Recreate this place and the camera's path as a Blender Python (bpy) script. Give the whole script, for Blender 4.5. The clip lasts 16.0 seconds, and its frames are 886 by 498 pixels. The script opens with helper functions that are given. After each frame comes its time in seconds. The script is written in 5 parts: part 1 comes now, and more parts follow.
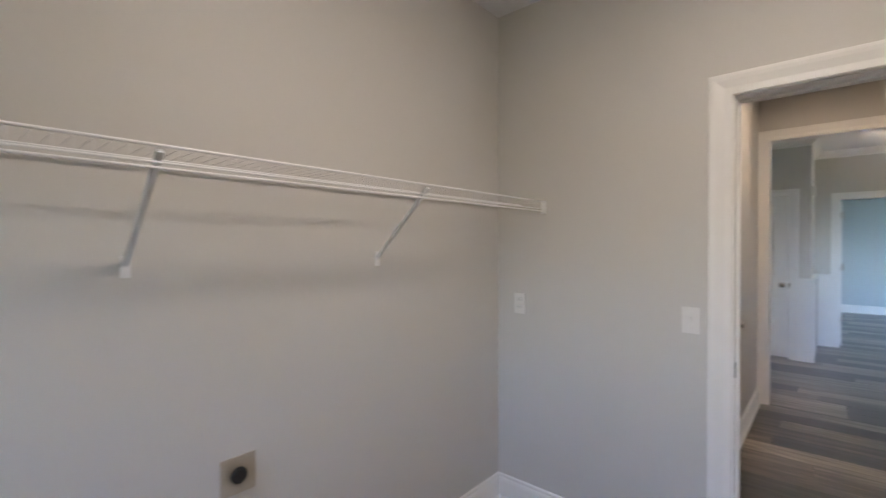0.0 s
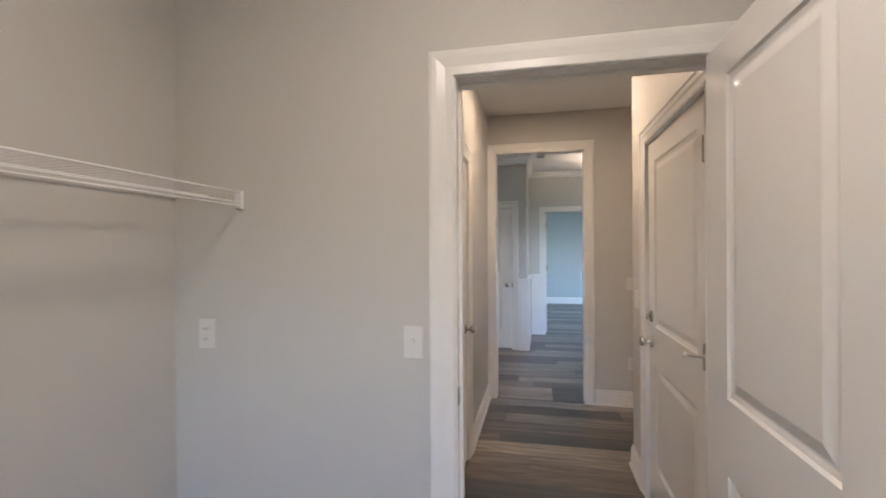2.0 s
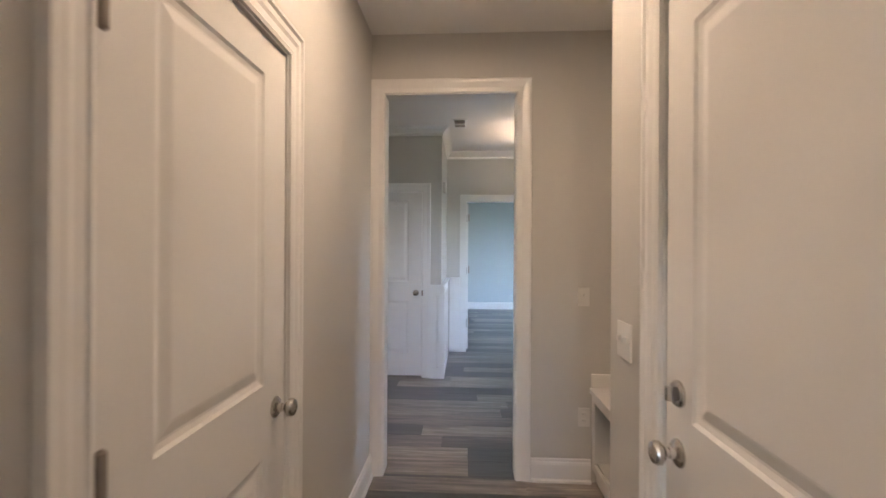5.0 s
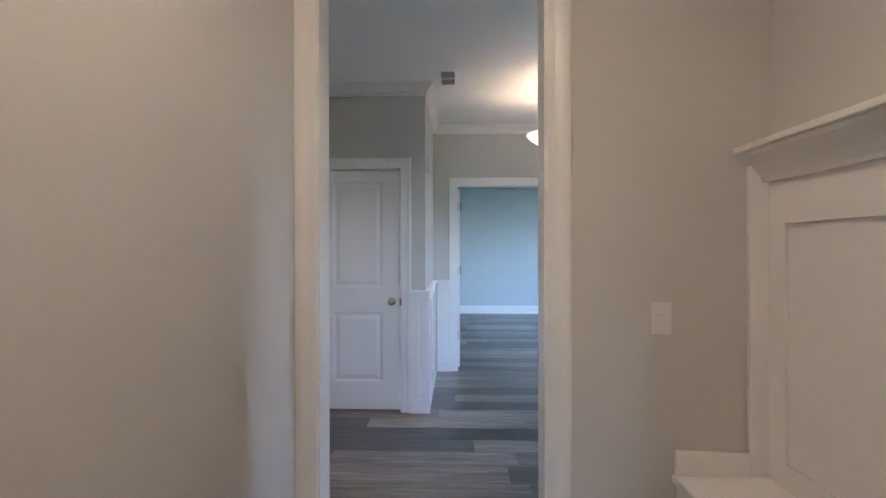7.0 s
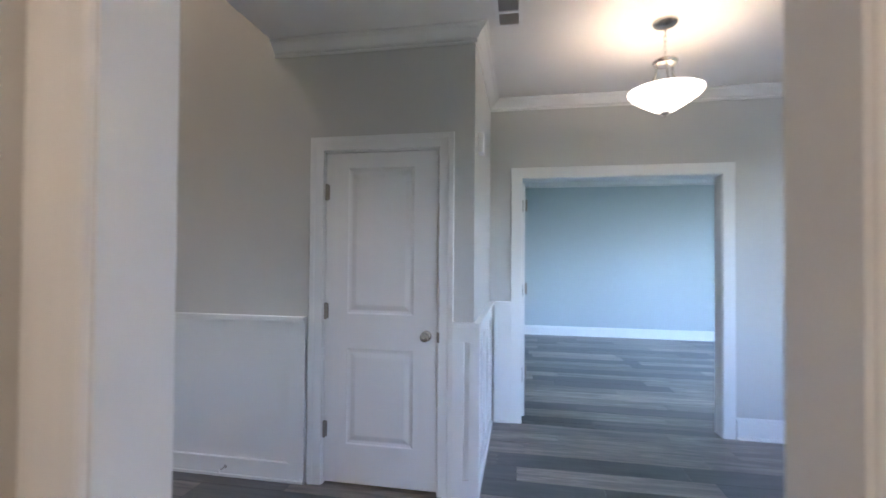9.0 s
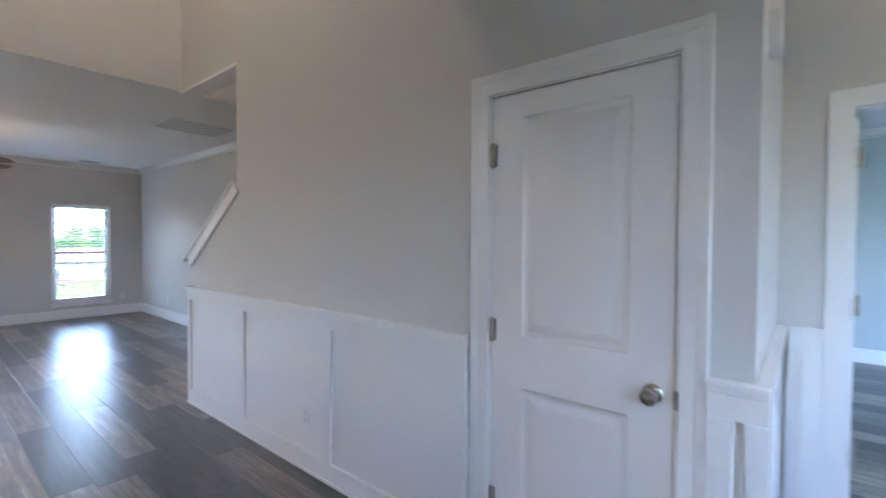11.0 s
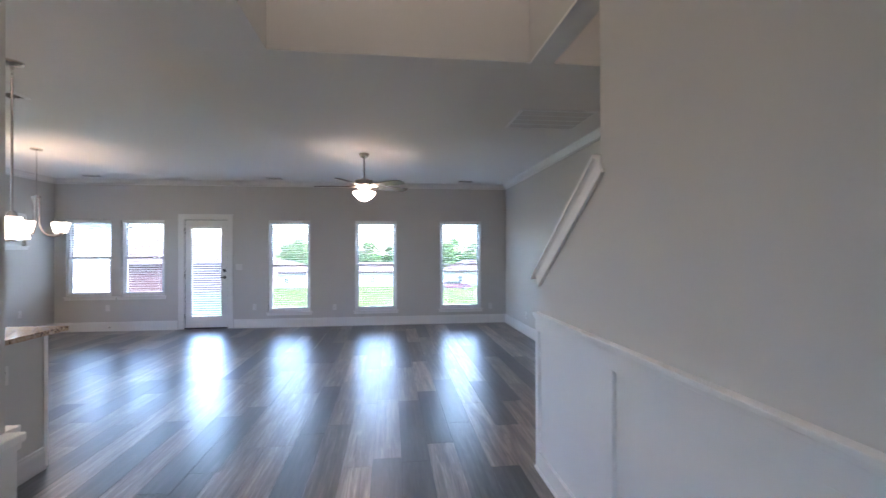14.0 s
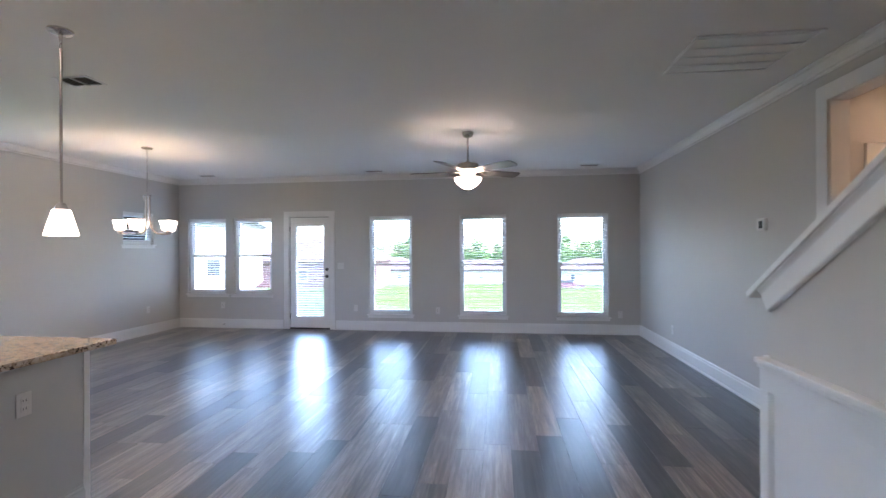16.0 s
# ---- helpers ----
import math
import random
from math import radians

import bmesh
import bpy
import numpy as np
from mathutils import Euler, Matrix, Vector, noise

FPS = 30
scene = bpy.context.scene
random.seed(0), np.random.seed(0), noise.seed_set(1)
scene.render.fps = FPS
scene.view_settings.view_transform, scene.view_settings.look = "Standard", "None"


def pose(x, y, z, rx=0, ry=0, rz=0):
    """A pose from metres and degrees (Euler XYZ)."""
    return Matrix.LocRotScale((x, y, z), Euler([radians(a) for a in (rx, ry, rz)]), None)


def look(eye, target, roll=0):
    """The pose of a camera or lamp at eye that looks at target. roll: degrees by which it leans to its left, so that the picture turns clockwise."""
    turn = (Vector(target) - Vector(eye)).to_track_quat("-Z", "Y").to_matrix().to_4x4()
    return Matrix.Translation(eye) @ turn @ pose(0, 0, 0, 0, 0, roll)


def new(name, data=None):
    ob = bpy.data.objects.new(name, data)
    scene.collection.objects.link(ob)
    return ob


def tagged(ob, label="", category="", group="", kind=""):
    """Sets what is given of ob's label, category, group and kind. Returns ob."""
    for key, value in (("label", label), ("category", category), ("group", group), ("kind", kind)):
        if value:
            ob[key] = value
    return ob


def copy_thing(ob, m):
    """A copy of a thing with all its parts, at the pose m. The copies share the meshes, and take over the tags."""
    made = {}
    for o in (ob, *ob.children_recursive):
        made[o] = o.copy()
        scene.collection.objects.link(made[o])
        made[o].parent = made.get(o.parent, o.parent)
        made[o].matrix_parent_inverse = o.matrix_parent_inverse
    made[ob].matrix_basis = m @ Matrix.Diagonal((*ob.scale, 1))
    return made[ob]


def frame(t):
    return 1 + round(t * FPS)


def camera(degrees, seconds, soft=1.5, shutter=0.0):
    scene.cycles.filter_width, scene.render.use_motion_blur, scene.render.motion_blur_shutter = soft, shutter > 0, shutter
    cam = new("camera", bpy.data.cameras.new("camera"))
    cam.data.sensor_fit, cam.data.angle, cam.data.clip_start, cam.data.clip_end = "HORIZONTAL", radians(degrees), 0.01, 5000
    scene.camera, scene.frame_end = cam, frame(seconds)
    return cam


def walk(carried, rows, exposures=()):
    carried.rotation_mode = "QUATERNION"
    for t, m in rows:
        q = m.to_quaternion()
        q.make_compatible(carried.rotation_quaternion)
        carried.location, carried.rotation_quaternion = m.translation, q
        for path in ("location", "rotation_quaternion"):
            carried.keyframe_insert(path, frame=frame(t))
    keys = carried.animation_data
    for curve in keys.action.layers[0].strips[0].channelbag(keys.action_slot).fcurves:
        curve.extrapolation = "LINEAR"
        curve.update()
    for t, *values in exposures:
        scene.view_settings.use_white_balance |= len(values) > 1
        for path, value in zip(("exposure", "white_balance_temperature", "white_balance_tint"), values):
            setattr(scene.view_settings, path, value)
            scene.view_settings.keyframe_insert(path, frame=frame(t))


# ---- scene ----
cam = camera(90.3, 16.0, shutter=0.5)
PATH = [
    (0, (1.099, 0.694, 1.449), (-0.221, 2.196, 1.428), -0.1),
    (0.5, (1.131, 0.804, 1.442), (0.026, 2.471, 1.424), -0.1),
    (1, (1.095, 0.987, 1.457), (0.236, 2.793, 1.417), -0.5),
    (1.5, (1.076, 1.144, 1.456), (0.454, 3.044, 1.435), -0.4),
    (2, (1.086, 1.304, 1.451), (0.663, 3.259, 1.451), -0.3),
    (2.5, (1.071, 1.52, 1.453), (0.842, 3.507, 1.457), -0.4),
    (3, (1.088, 1.737, 1.438), (0.987, 3.735, 1.423), -0.6),
    (3.5, (1.127, 2.0, 1.443), (1.069, 3.998, 1.41), -1.0),
    (4, (1.159, 2.284, 1.432), (1.099, 4.282, 1.388), -0.9),
    (4.5, (1.174, 2.587, 1.422), (1.111, 4.586, 1.405), -0.2),
    (4.7, (1.198, 2.704, 1.418), (1.09, 4.701, 1.413), 0.3),
    (6.8, (1.202, 3.921, 1.37), (1.135, 5.92, 1.378), -0.0),
    (7, (1.187, 4.016, 1.374), (1.125, 6.015, 1.37), -0.1),
    (7.5, (1.182, 4.308, 1.377), (1.115, 6.307, 1.364), -0.3),
    (8, (1.162, 4.584, 1.385), (1.084, 6.583, 1.398), -0.2),
    (8.2, (1.191, 4.693, 1.38), (1.079, 6.69, 1.408), 0.0),
    (10.3, (1.203, 5.847, 1.447), (0.259, 7.61, 1.423), 0.3),
    (10.5, (1.155, 5.938, 1.445), (0.109, 7.643, 1.41), 0.3),
    (11, (1.029, 6.122, 1.442), (-0.241, 7.667, 1.395), 0.3),
    (11.5, (0.878, 6.297, 1.435), (-0.625, 7.616, 1.422), 0.4),
    (12, (0.677, 6.424, 1.437), (-1.005, 7.507, 1.445), 0.4),
    (12.5, (0.431, 6.52, 1.438), (-1.366, 7.397, 1.438), 1.0),
    (13, (0.192, 6.612, 1.443), (-1.697, 7.269, 1.431), 0.6),
    (13.5, (-0.055, 6.684, 1.444), (-2.01, 7.106, 1.441), -0.3),
    (14, (-0.317, 6.722, 1.422), (-2.303, 6.96, 1.432), -0.2),
    (14.5, (-0.59, 6.739, 1.421), (-2.588, 6.82, 1.428), -0.2),
    (15, (-0.841, 6.74, 1.418), (-2.841, 6.701, 1.427), 0.4),
    (15.5, (-1.113, 6.72, 1.432), (-3.108, 6.572, 1.436), 0.3),
    (16, (-1.368, 6.714, 1.422), (-3.353, 6.464, 1.424), -0.3),
]
EXPOSURES = [
    (0.0, 5.55, 6050, 13), (2.0, 5.7, 6150, 14), (3.5, 5.62, 6250, 14), (4.5, 5.75, 6400, 16), (7.0, 5.66, 5700, 13), (8.0, 5.64, 5650, 13),
    (10.5, 6.08, 5550, 13), (11.0, 6.03, 5450, 13), (12.0, 5.8, 5300, 12), (13.0, 5.72, 5400, 13), (16.0, 5.7, 5500, 13),
]
walk(cam, [(t, look(eye, target, roll)) for t, eye, target, roll in PATH], EXPOSURES)

# ---- world, sun ----
world = bpy.data.worlds.new("sky_world")
scene.world = world
world.use_nodes = True
wn = world.node_tree.nodes
bg = wn["Background"]
sky = wn.new("ShaderNodeTexSky")
sky.sky_type = "NISHITA"
sky.sun_disc = False
sky.sun_elevation = radians(52)
sky.sun_rotation = radians(6)
sky.air_density, sky.dust_density, sky.ozone_density = 1.0, 3.5, 1.2
world.node_tree.links.new(sky.outputs[0], bg.inputs[0])
bg.inputs[1].default_value = 0.15
sun_data = bpy.data.lights.new("sun", "SUN")
sun_data.energy, sun_data.angle, sun_data.color = 0.5, radians(14), (1.0, 0.97, 0.92)
sun = new("sun", sun_data)
sun.matrix_world = look((4, 30, 36), (0, 0, 0))

# ---- materials ----
def material(name, rgb, rough=0.5, metal=0.0, coat=0.0, vary=0.06, scale=3.0, bump=0.0, bump_scale=200.0, dull=False):
    """A surface with slow and fine changes of tone and a fine relief, in object coordinates."""
    m = bpy.data.materials.new(name)
    m.use_nodes = True
    n, l = m.node_tree.nodes, m.node_tree.links
    b = n["Principled BSDF"]
    b.inputs["Roughness"].default_value = rough
    b.inputs["Metallic"].default_value = metal
    if dull:
        b.inputs["Specular IOR Level"].default_value = 0.0
    b.inputs["Coat Weight"].default_value = coat
    co = n.new("ShaderNodeTexCoord")
    t = n.new("ShaderNodeTexNoise")
    t.inputs["Scale"].default_value, t.inputs["Detail"].default_value = scale, 6
    l.new(co.outputs["Object"], t.inputs["Vector"])
    mix = n.new("ShaderNodeMix")
    mix.data_type = "RGBA"
    mix.inputs[6].default_value = (*[max(0, c * (1 - vary)) for c in rgb], 1)
    mix.inputs[7].default_value = (*[min(1, c * (1 + vary)) for c in rgb], 1)
    l.new(t.outputs[0], mix.inputs[0])
    l.new(mix.outputs[2], b.inputs["Base Color"])
    mr = n.new("ShaderNodeMapRange")
    mr.inputs["To Min"].default_value, mr.inputs["To Max"].default_value = rough * 0.85, min(1, rough * 1.15)
    l.new(t.outputs[0], mr.inputs[0])
    l.new(mr.outputs[0], b.inputs["Roughness"])
    if bump:
        f = n.new("ShaderNodeTexNoise")
        f.inputs["Scale"].default_value, f.inputs["Detail"].default_value = bump_scale, 3
        l.new(co.outputs["Object"], f.inputs["Vector"])
        bp = n.new("ShaderNodeBump")
        bp.inputs["Strength"].default_value, bp.inputs["Distance"].default_value = bump, 0.002
        l.new(f.outputs[0], bp.inputs["Height"])
        l.new(bp.outputs[0], b.inputs["Normal"])
    return m


def glowing(name, rgb, strength, rough=0.4):
    m = material(name, (0.85, 0.83, 0.78), rough, vary=0.02)
    b = m.node_tree.nodes["Principled BSDF"]
    b.inputs["Emission Color"].default_value = (*rgb, 1)
    b.inputs["Emission Strength"].default_value = strength
    return m


def clear_glass():
    m = bpy.data.materials.new("window_glass")
    m.use_nodes = True
    n, l = m.node_tree.nodes, m.node_tree.links
    n.remove(n["Principled BSDF"])
    tr, gl, mx, fr = n.new("ShaderNodeBsdfTransparent"), n.new("ShaderNodeBsdfGlossy"), n.new("ShaderNodeMixShader"), n.new("ShaderNodeFresnel")
    tr.inputs[0].default_value = (0.93, 0.915, 0.895, 1)
    gl.inputs["Roughness"].default_value = 0.02
    l.new(fr.outputs[0], mx.inputs[0])
    l.new(tr.outputs[0], mx.inputs[1])
    l.new(gl.outputs[0], mx.inputs[2])
    l.new(mx.outputs[0], n["Material Output"].inputs[0])
    return m


def plank_material(source):
    """Grey-brown vinyl oak: one tone a plank, long grain, knots, worn streaks."""
    m = bpy.data.materials.new("vinyl_plank_" + source)
    m.use_nodes = True
    n, l = m.node_tree.nodes, m.node_tree.links
    b = n["Principled BSDF"]
    if source == "object":
        rnd = n.new("ShaderNodeObjectInfo").outputs["Random"]
    else:
        rnd = n.new("ShaderNodeNewGeometry").outputs["Random Per Island"]
    geo = n.new("ShaderNodeNewGeometry")
    add = n.new("ShaderNodeVectorMath")
    add.operation = "MULTIPLY_ADD"
    comb = n.new("ShaderNodeCombineXYZ")
    l.new(rnd, comb.inputs[0]), l.new(rnd, comb.inputs[1]), l.new(rnd, comb.inputs[2])
    add.inputs[1].default_value = (37, 53, 71)
    l.new(comb.outputs[0], add.inputs[0])
    l.new(geo.outputs["Position"], add.inputs[2])

    def stretched(sx, sy, detail, rough=0.6, warp=0.0):
        mp = n.new("ShaderNodeMapping")
        mp.inputs["Scale"].default_value = (sx, sy, 1)
        l.new(add.outputs[0], mp.inputs["Vector"])
        t = n.new("ShaderNodeTexNoise")
        t.inputs["Scale"].default_value, t.inputs["Detail"].default_value, t.inputs["Roughness"].default_value = 1, detail, rough
        t.inputs["Distortion"].default_value = warp
        l.new(mp.outputs[0], t.inputs["Vector"])
        return t.outputs[0]

    tone = n.new("ShaderNodeValToRGB")
    e = tone.color_ramp.elements
    e[0].position, e[0].color = 0.0, (0.04, 0.037, 0.034, 1)
    e[1].position, e[1].color = 1.0, (0.3, 0.255, 0.21, 1)
    for p, c in ((0.3, (0.054, 0.05, 0.046, 1)), (0.45, (0.12, 0.099, 0.079, 1)), (0.62, (0.19, 0.162, 0.135, 1)), (0.8, (0.16, 0.13, 0.103, 1))):
        x = e.new(p)
        x.color = c
    l.new(rnd, tone.inputs[0])
    grain, broad = stretched(1.6, 48, 8, 0.72, 0.7), stretched(1.1, 9, 4, 0.55, 1.2)
    g = n.new("ShaderNodeMapRange")
    g.inputs["From Min"].default_value, g.inputs["From Max"].default_value = 0.33, 0.67
    g.inputs["To Min"].default_value, g.inputs["To Max"].default_value = 0.52, 1.5
    l.new(grain, g.inputs[0])
    h = n.new("ShaderNodeMapRange")
    h.inputs["From Min"].default_value, h.inputs["From Max"].default_value = 0.35, 0.65
    h.inputs["To Min"].default_value, h.inputs["To Max"].default_value = 0.66, 1.36
    l.new(broad, h.inputs[0])
    mu = n.new("ShaderNodeMath")
    mu.operation = "MULTIPLY"
    l.new(g.outputs[0], mu.inputs[0]), l.new(h.outputs[0], mu.inputs[1])
    streaks = stretched(3.2, 26, 6, 0.65, 1.0)
    k = n.new("ShaderNodeMapRange")
    k.inputs["From Min"].default_value, k.inputs["From Max"].default_value = 0.42, 0.66
    k.inputs["To Min"].default_value, k.inputs["To Max"].default_value = 0.84, 1.38
    l.new(streaks, k.inputs[0])
    worn = n.new("ShaderNodeMath")
    worn.operation = "MULTIPLY"
    l.new(mu.outputs[0], worn.inputs[0]), l.new(k.outputs[0], worn.inputs[1])
    sc = n.new("ShaderNodeVectorMath")
    sc.operation = "SCALE"
    l.new(tone.outputs[0], sc.inputs[0]), l.new(worn.outputs[0], sc.inputs["Scale"])
    l.new(sc.outputs[0], b.inputs["Base Color"])
    r = n.new("ShaderNodeMapRange")
    r.inputs["To Min"].default_value, r.inputs["To Max"].default_value = 0.31, 0.4
    l.new(broad, r.inputs[0])
    l.new(r.outputs[0], b.inputs["Roughness"])
    b.inputs["IOR"].default_value = 1.5
    b.inputs["Specular IOR Level"].default_value = 0.85
    b.inputs["Coat Weight"].default_value = 0.36
    b.inputs["Coat Roughness"].default_value = 0.3
    bp = n.new("ShaderNodeBump")
    bp.inputs["Strength"].default_value, bp.inputs["Distance"].default_value = 0.25, 0.001
    l.new(grain, bp.inputs["Height"])
    l.new(bp.outputs[0], b.inputs["Normal"])
    return m


def granite():
    m = bpy.data.materials.new("granite")
    m.use_nodes = True
    n, l = m.node_tree.nodes, m.node_tree.links
    b = n["Principled BSDF"]
    co = n.new("ShaderNodeTexCoord")
    v = n.new("ShaderNodeTexVoronoi")
    v.inputs["Scale"].default_value = 110
    t = n.new("ShaderNodeTexNoise")
    t.inputs["Scale"].default_value, t.inputs["Detail"].default_value = 38, 6
    l.new(co.outputs["Object"], v.inputs["Vector"]), l.new(co.outputs["Object"], t.inputs["Vector"])
    sep = n.new("ShaderNodeSeparateColor")
    l.new(v.outputs["Color"], sep.inputs[0])
    mx = n.new("ShaderNodeMath")
    mx.operation = "MULTIPLY_ADD"
    mx.inputs[1].default_value = 0.45
    l.new(sep.outputs[0], mx.inputs[0]), l.new(t.outputs[0], mx.inputs[2])
    ra = n.new("ShaderNodeValToRGB")
    e = ra.color_ramp.elements
    e[0].position, e[0].color = 0.42, (0.02, 0.018, 0.016, 1)
    e[1].position, e[1].color = 0.95, (0.62, 0.52, 0.4, 1)
    for p, c in ((0.52, (0.16, 0.1, 0.06, 1)), (0.62, (0.45, 0.34, 0.23, 1)), (0.78, (0.56, 0.44, 0.31, 1))):
        x = e.new(p)
        x.color = c
    l.new(mx.outputs[0], ra.inputs[0])
    l.new(ra.outputs[0], b.inputs["Base Color"])
    b.inputs["Roughness"].default_value = 0.12
    return m


PAINT = material("greige_wall_paint", (0.592, 0.576, 0.545), 0.55, vary=0.025, scale=1.3, bump=0.12, bump_scale=260)
# The office's cool daylight is put into the colour: a bluer wall paint.
OFFICETINT = material("daylight_tinted_wall_paint", (0.5, 0.55, 0.56), 0.55, vary=0.025, scale=1.3, bump=0.12, bump_scale=260)
CEIL = material("ceiling_paint", (0.84, 0.835, 0.82), 0.8, vary=0.02, scale=1.1, bump=0.2, bump_scale=180)
TRIM = material("white_trim_paint", (0.8, 0.79, 0.77), 0.3, vary=0.02, scale=4, bump=0.03, bump_scale=60)
DOORPAINT = material("white_door_paint", (0.79, 0.78, 0.76), 0.33, vary=0.02, scale=3, bump=0.06, bump_scale=140)
NICKEL = material("brushed_nickel", (0.55, 0.52, 0.48), 0.24, 1.0, vary=0.08, scale=30)
DARKNICKEL = material("dull_nickel", (0.36, 0.34, 0.32), 0.35, 1.0, vary=0.08, scale=30)
HINGE = material("aged_nickel", (0.34, 0.3, 0.26), 0.42, 0.9, vary=0.12, scale=40)
BLACKMETAL = material("dark_bronze_hardware", (0.035, 0.032, 0.03), 0.4, 0.6, vary=0.1, scale=30)
REGISTER = material("grey_register_enamel", (0.4, 0.37, 0.34), 0.5, vary=0.04)
PLASTIC = material("white_plastic", (0.74, 0.725, 0.7), 0.35, vary=0.01)
DARK = material("dark_slot", (0.015, 0.015, 0.015), 0.6)
WIRE = material("white_coated_wire", (0.82, 0.82, 0.82), 0.3, vary=0.02)
SUBFLOOR = material("plank_joint", (0.03, 0.027, 0.025), 0.8)
VINYL = material("window_vinyl", (0.82, 0.83, 0.83), 0.35, vary=0.01)
SLAT = material("blind_slat", (0.86, 0.86, 0.84), 0.4, vary=0.02)
GLASS = clear_glass()
GRANITE = granite()
BEIGEPLATE = material("brass_tinted_steel_plate", (0.5, 0.44, 0.35), 0.45, 0.4, vary=0.06, scale=20)
BLADE = material("fan_blade_grey_wood", (0.16, 0.135, 0.12), 0.4, vary=0.2, scale=14)
SHADE_WARM = glowing("lit_white_glass", (1.0, 0.74, 0.5), 0.24)
SHADE_CUP = glowing("lit_cup_glass", (1.0, 0.72, 0.48), 0.22)
BULB = glowing("lit_bulb", (1.0, 0.64, 0.38), 2.0)
FANBULB = glowing("lit_fan_bulb", (1.0, 0.66, 0.42), 7.0)
BOWLBULB = glowing("lit_bowl_bulb", (1.0, 0.68, 0.42), 1.8)
SIDECAN = glowing("lit_warm_lens", (1.0, 0.58, 0.31), 7.0)
SHADE_FAN = glowing("lit_fan_glass", (1.0, 0.7, 0.48), 0.6)
SHADE_BOWL = glowing("lit_alabaster_glass", (1.0, 0.78, 0.54), 0.055)
KITCHENCAN_FILL = glowing("lit_kitchen_can_fill", (1.0, 0.72, 0.48), 3.0)
CANLIGHT = glowing("lit_can_lens", (1.0, 0.74, 0.5), 6.8)
UPPERFILL = glowing("upper_fill_lens", (1.0, 0.76, 0.54), 7.0)
LAUNDRYLIGHT = glowing("lit_disc_lens", (1.0, 0.82, 0.65), 2.2)
ISLANDPAINT = material("island_panel_paint", (0.58, 0.58, 0.56), 0.45, vary=0.02, bump=0.04)
GRILLE = material("grille_enamel", (0.84, 0.85, 0.85), 0.4, vary=0.02)


# ---- mesh tools ----
def box(bm, x0, x1, y0, y1, z0, z1, bevel=0.0):
    m = Matrix.Translation(((x0 + x1) / 2, (y0 + y1) / 2, (z0 + z1) / 2)) @ Matrix.Diagonal((abs(x1 - x0), abs(y1 - y0), abs(z1 - z0), 1))
    vs = bmesh.ops.create_cube(bm, size=1, matrix=m)["verts"]
    if bevel:
        es = list({e for v in vs for e in v.link_edges})
        bmesh.ops.bevel(bm, geom=es, offset=bevel, segments=2, profile=0.6, affect="EDGES")


def lathe(bm, prof, seg=24, m=None, sx=1.0, sy=1.0, turn=0.0):
    """Turns (radius, height) pairs about z."""
    m = m or Matrix()
    rings = []
    for r, z in prof:
        if r < 1e-5:
            rings.append([bm.verts.new(m @ Vector((0, 0, z)))])
        else:
            rings.append([bm.verts.new(m @ Vector((sx * r * math.cos(turn + 2 * math.pi * k / seg), sy * r * math.sin(turn + 2 * math.pi * k / seg), z))) for k in range(seg)])
    for a, b in zip(rings, rings[1:]):
        for k in range(seg):
            p, q = a[k % len(a)], a[(k + 1) % len(a)]
            r, s = b[(k + 1) % len(b)], b[k % len(b)]
            f = list(dict.fromkeys((p, q, r, s)))
            if len(f) > 2:
                bm.faces.new(f)
    for ring in (rings[0], rings[-1]):
        if len(ring) > 2:
            bm.faces.new(ring)


def tube(bm, pts, r, seg=10):
    """A round rod along points."""
    pts = [Vector(p) for p in pts]
    rings = []
    for i, p in enumerate(pts):
        d = (pts[min(i + 1, len(pts) - 1)] - pts[max(i - 1, 0)]).normalized()
        side = d.cross(Vector((0, 0, 1)))
        side = side.normalized() if side.length > 1e-4 else Vector((1, 0, 0))
        up = side.cross(d)
        rings.append([bm.verts.new(p + r * (math.cos(2 * math.pi * k / seg) * side + math.sin(2 * math.pi * k / seg) * up)) for k in range(seg)])
    for a, b in zip(rings, rings[1:]):
        for k in range(seg):
            bm.faces.new((a[k], a[(k + 1) % seg], b[(k + 1) % seg], b[k]))
    bm.faces.new(rings[0])
    bm.faces.new(rings[-1])


def run(bm, prof, p0, p1, out, up=(0, 0, 1), m0=0.0, m1=0.0):
    """A moulding: (out, up) pairs drawn from p0 to p1; m0, m1 slant its ends by so much of the out measure."""
    p0, p1, out, up = Vector(p0), Vector(p1), Vector(out), Vector(up)
    d = (p1 - p0).normalized()
    a = [bm.verts.new(p0 + o * out + u * up + m0 * o * d) for o, u in prof]
    b = [bm.verts.new(p1 + o * out + u * up - m1 * o * d) for o, u in prof]
    n = len(prof)
    for k in range(n):
        bm.faces.new((a[k], a[(k + 1) % n], b[(k + 1) % n], b[k]))
    bm.faces.new(a)
    bm.faces.new(b)


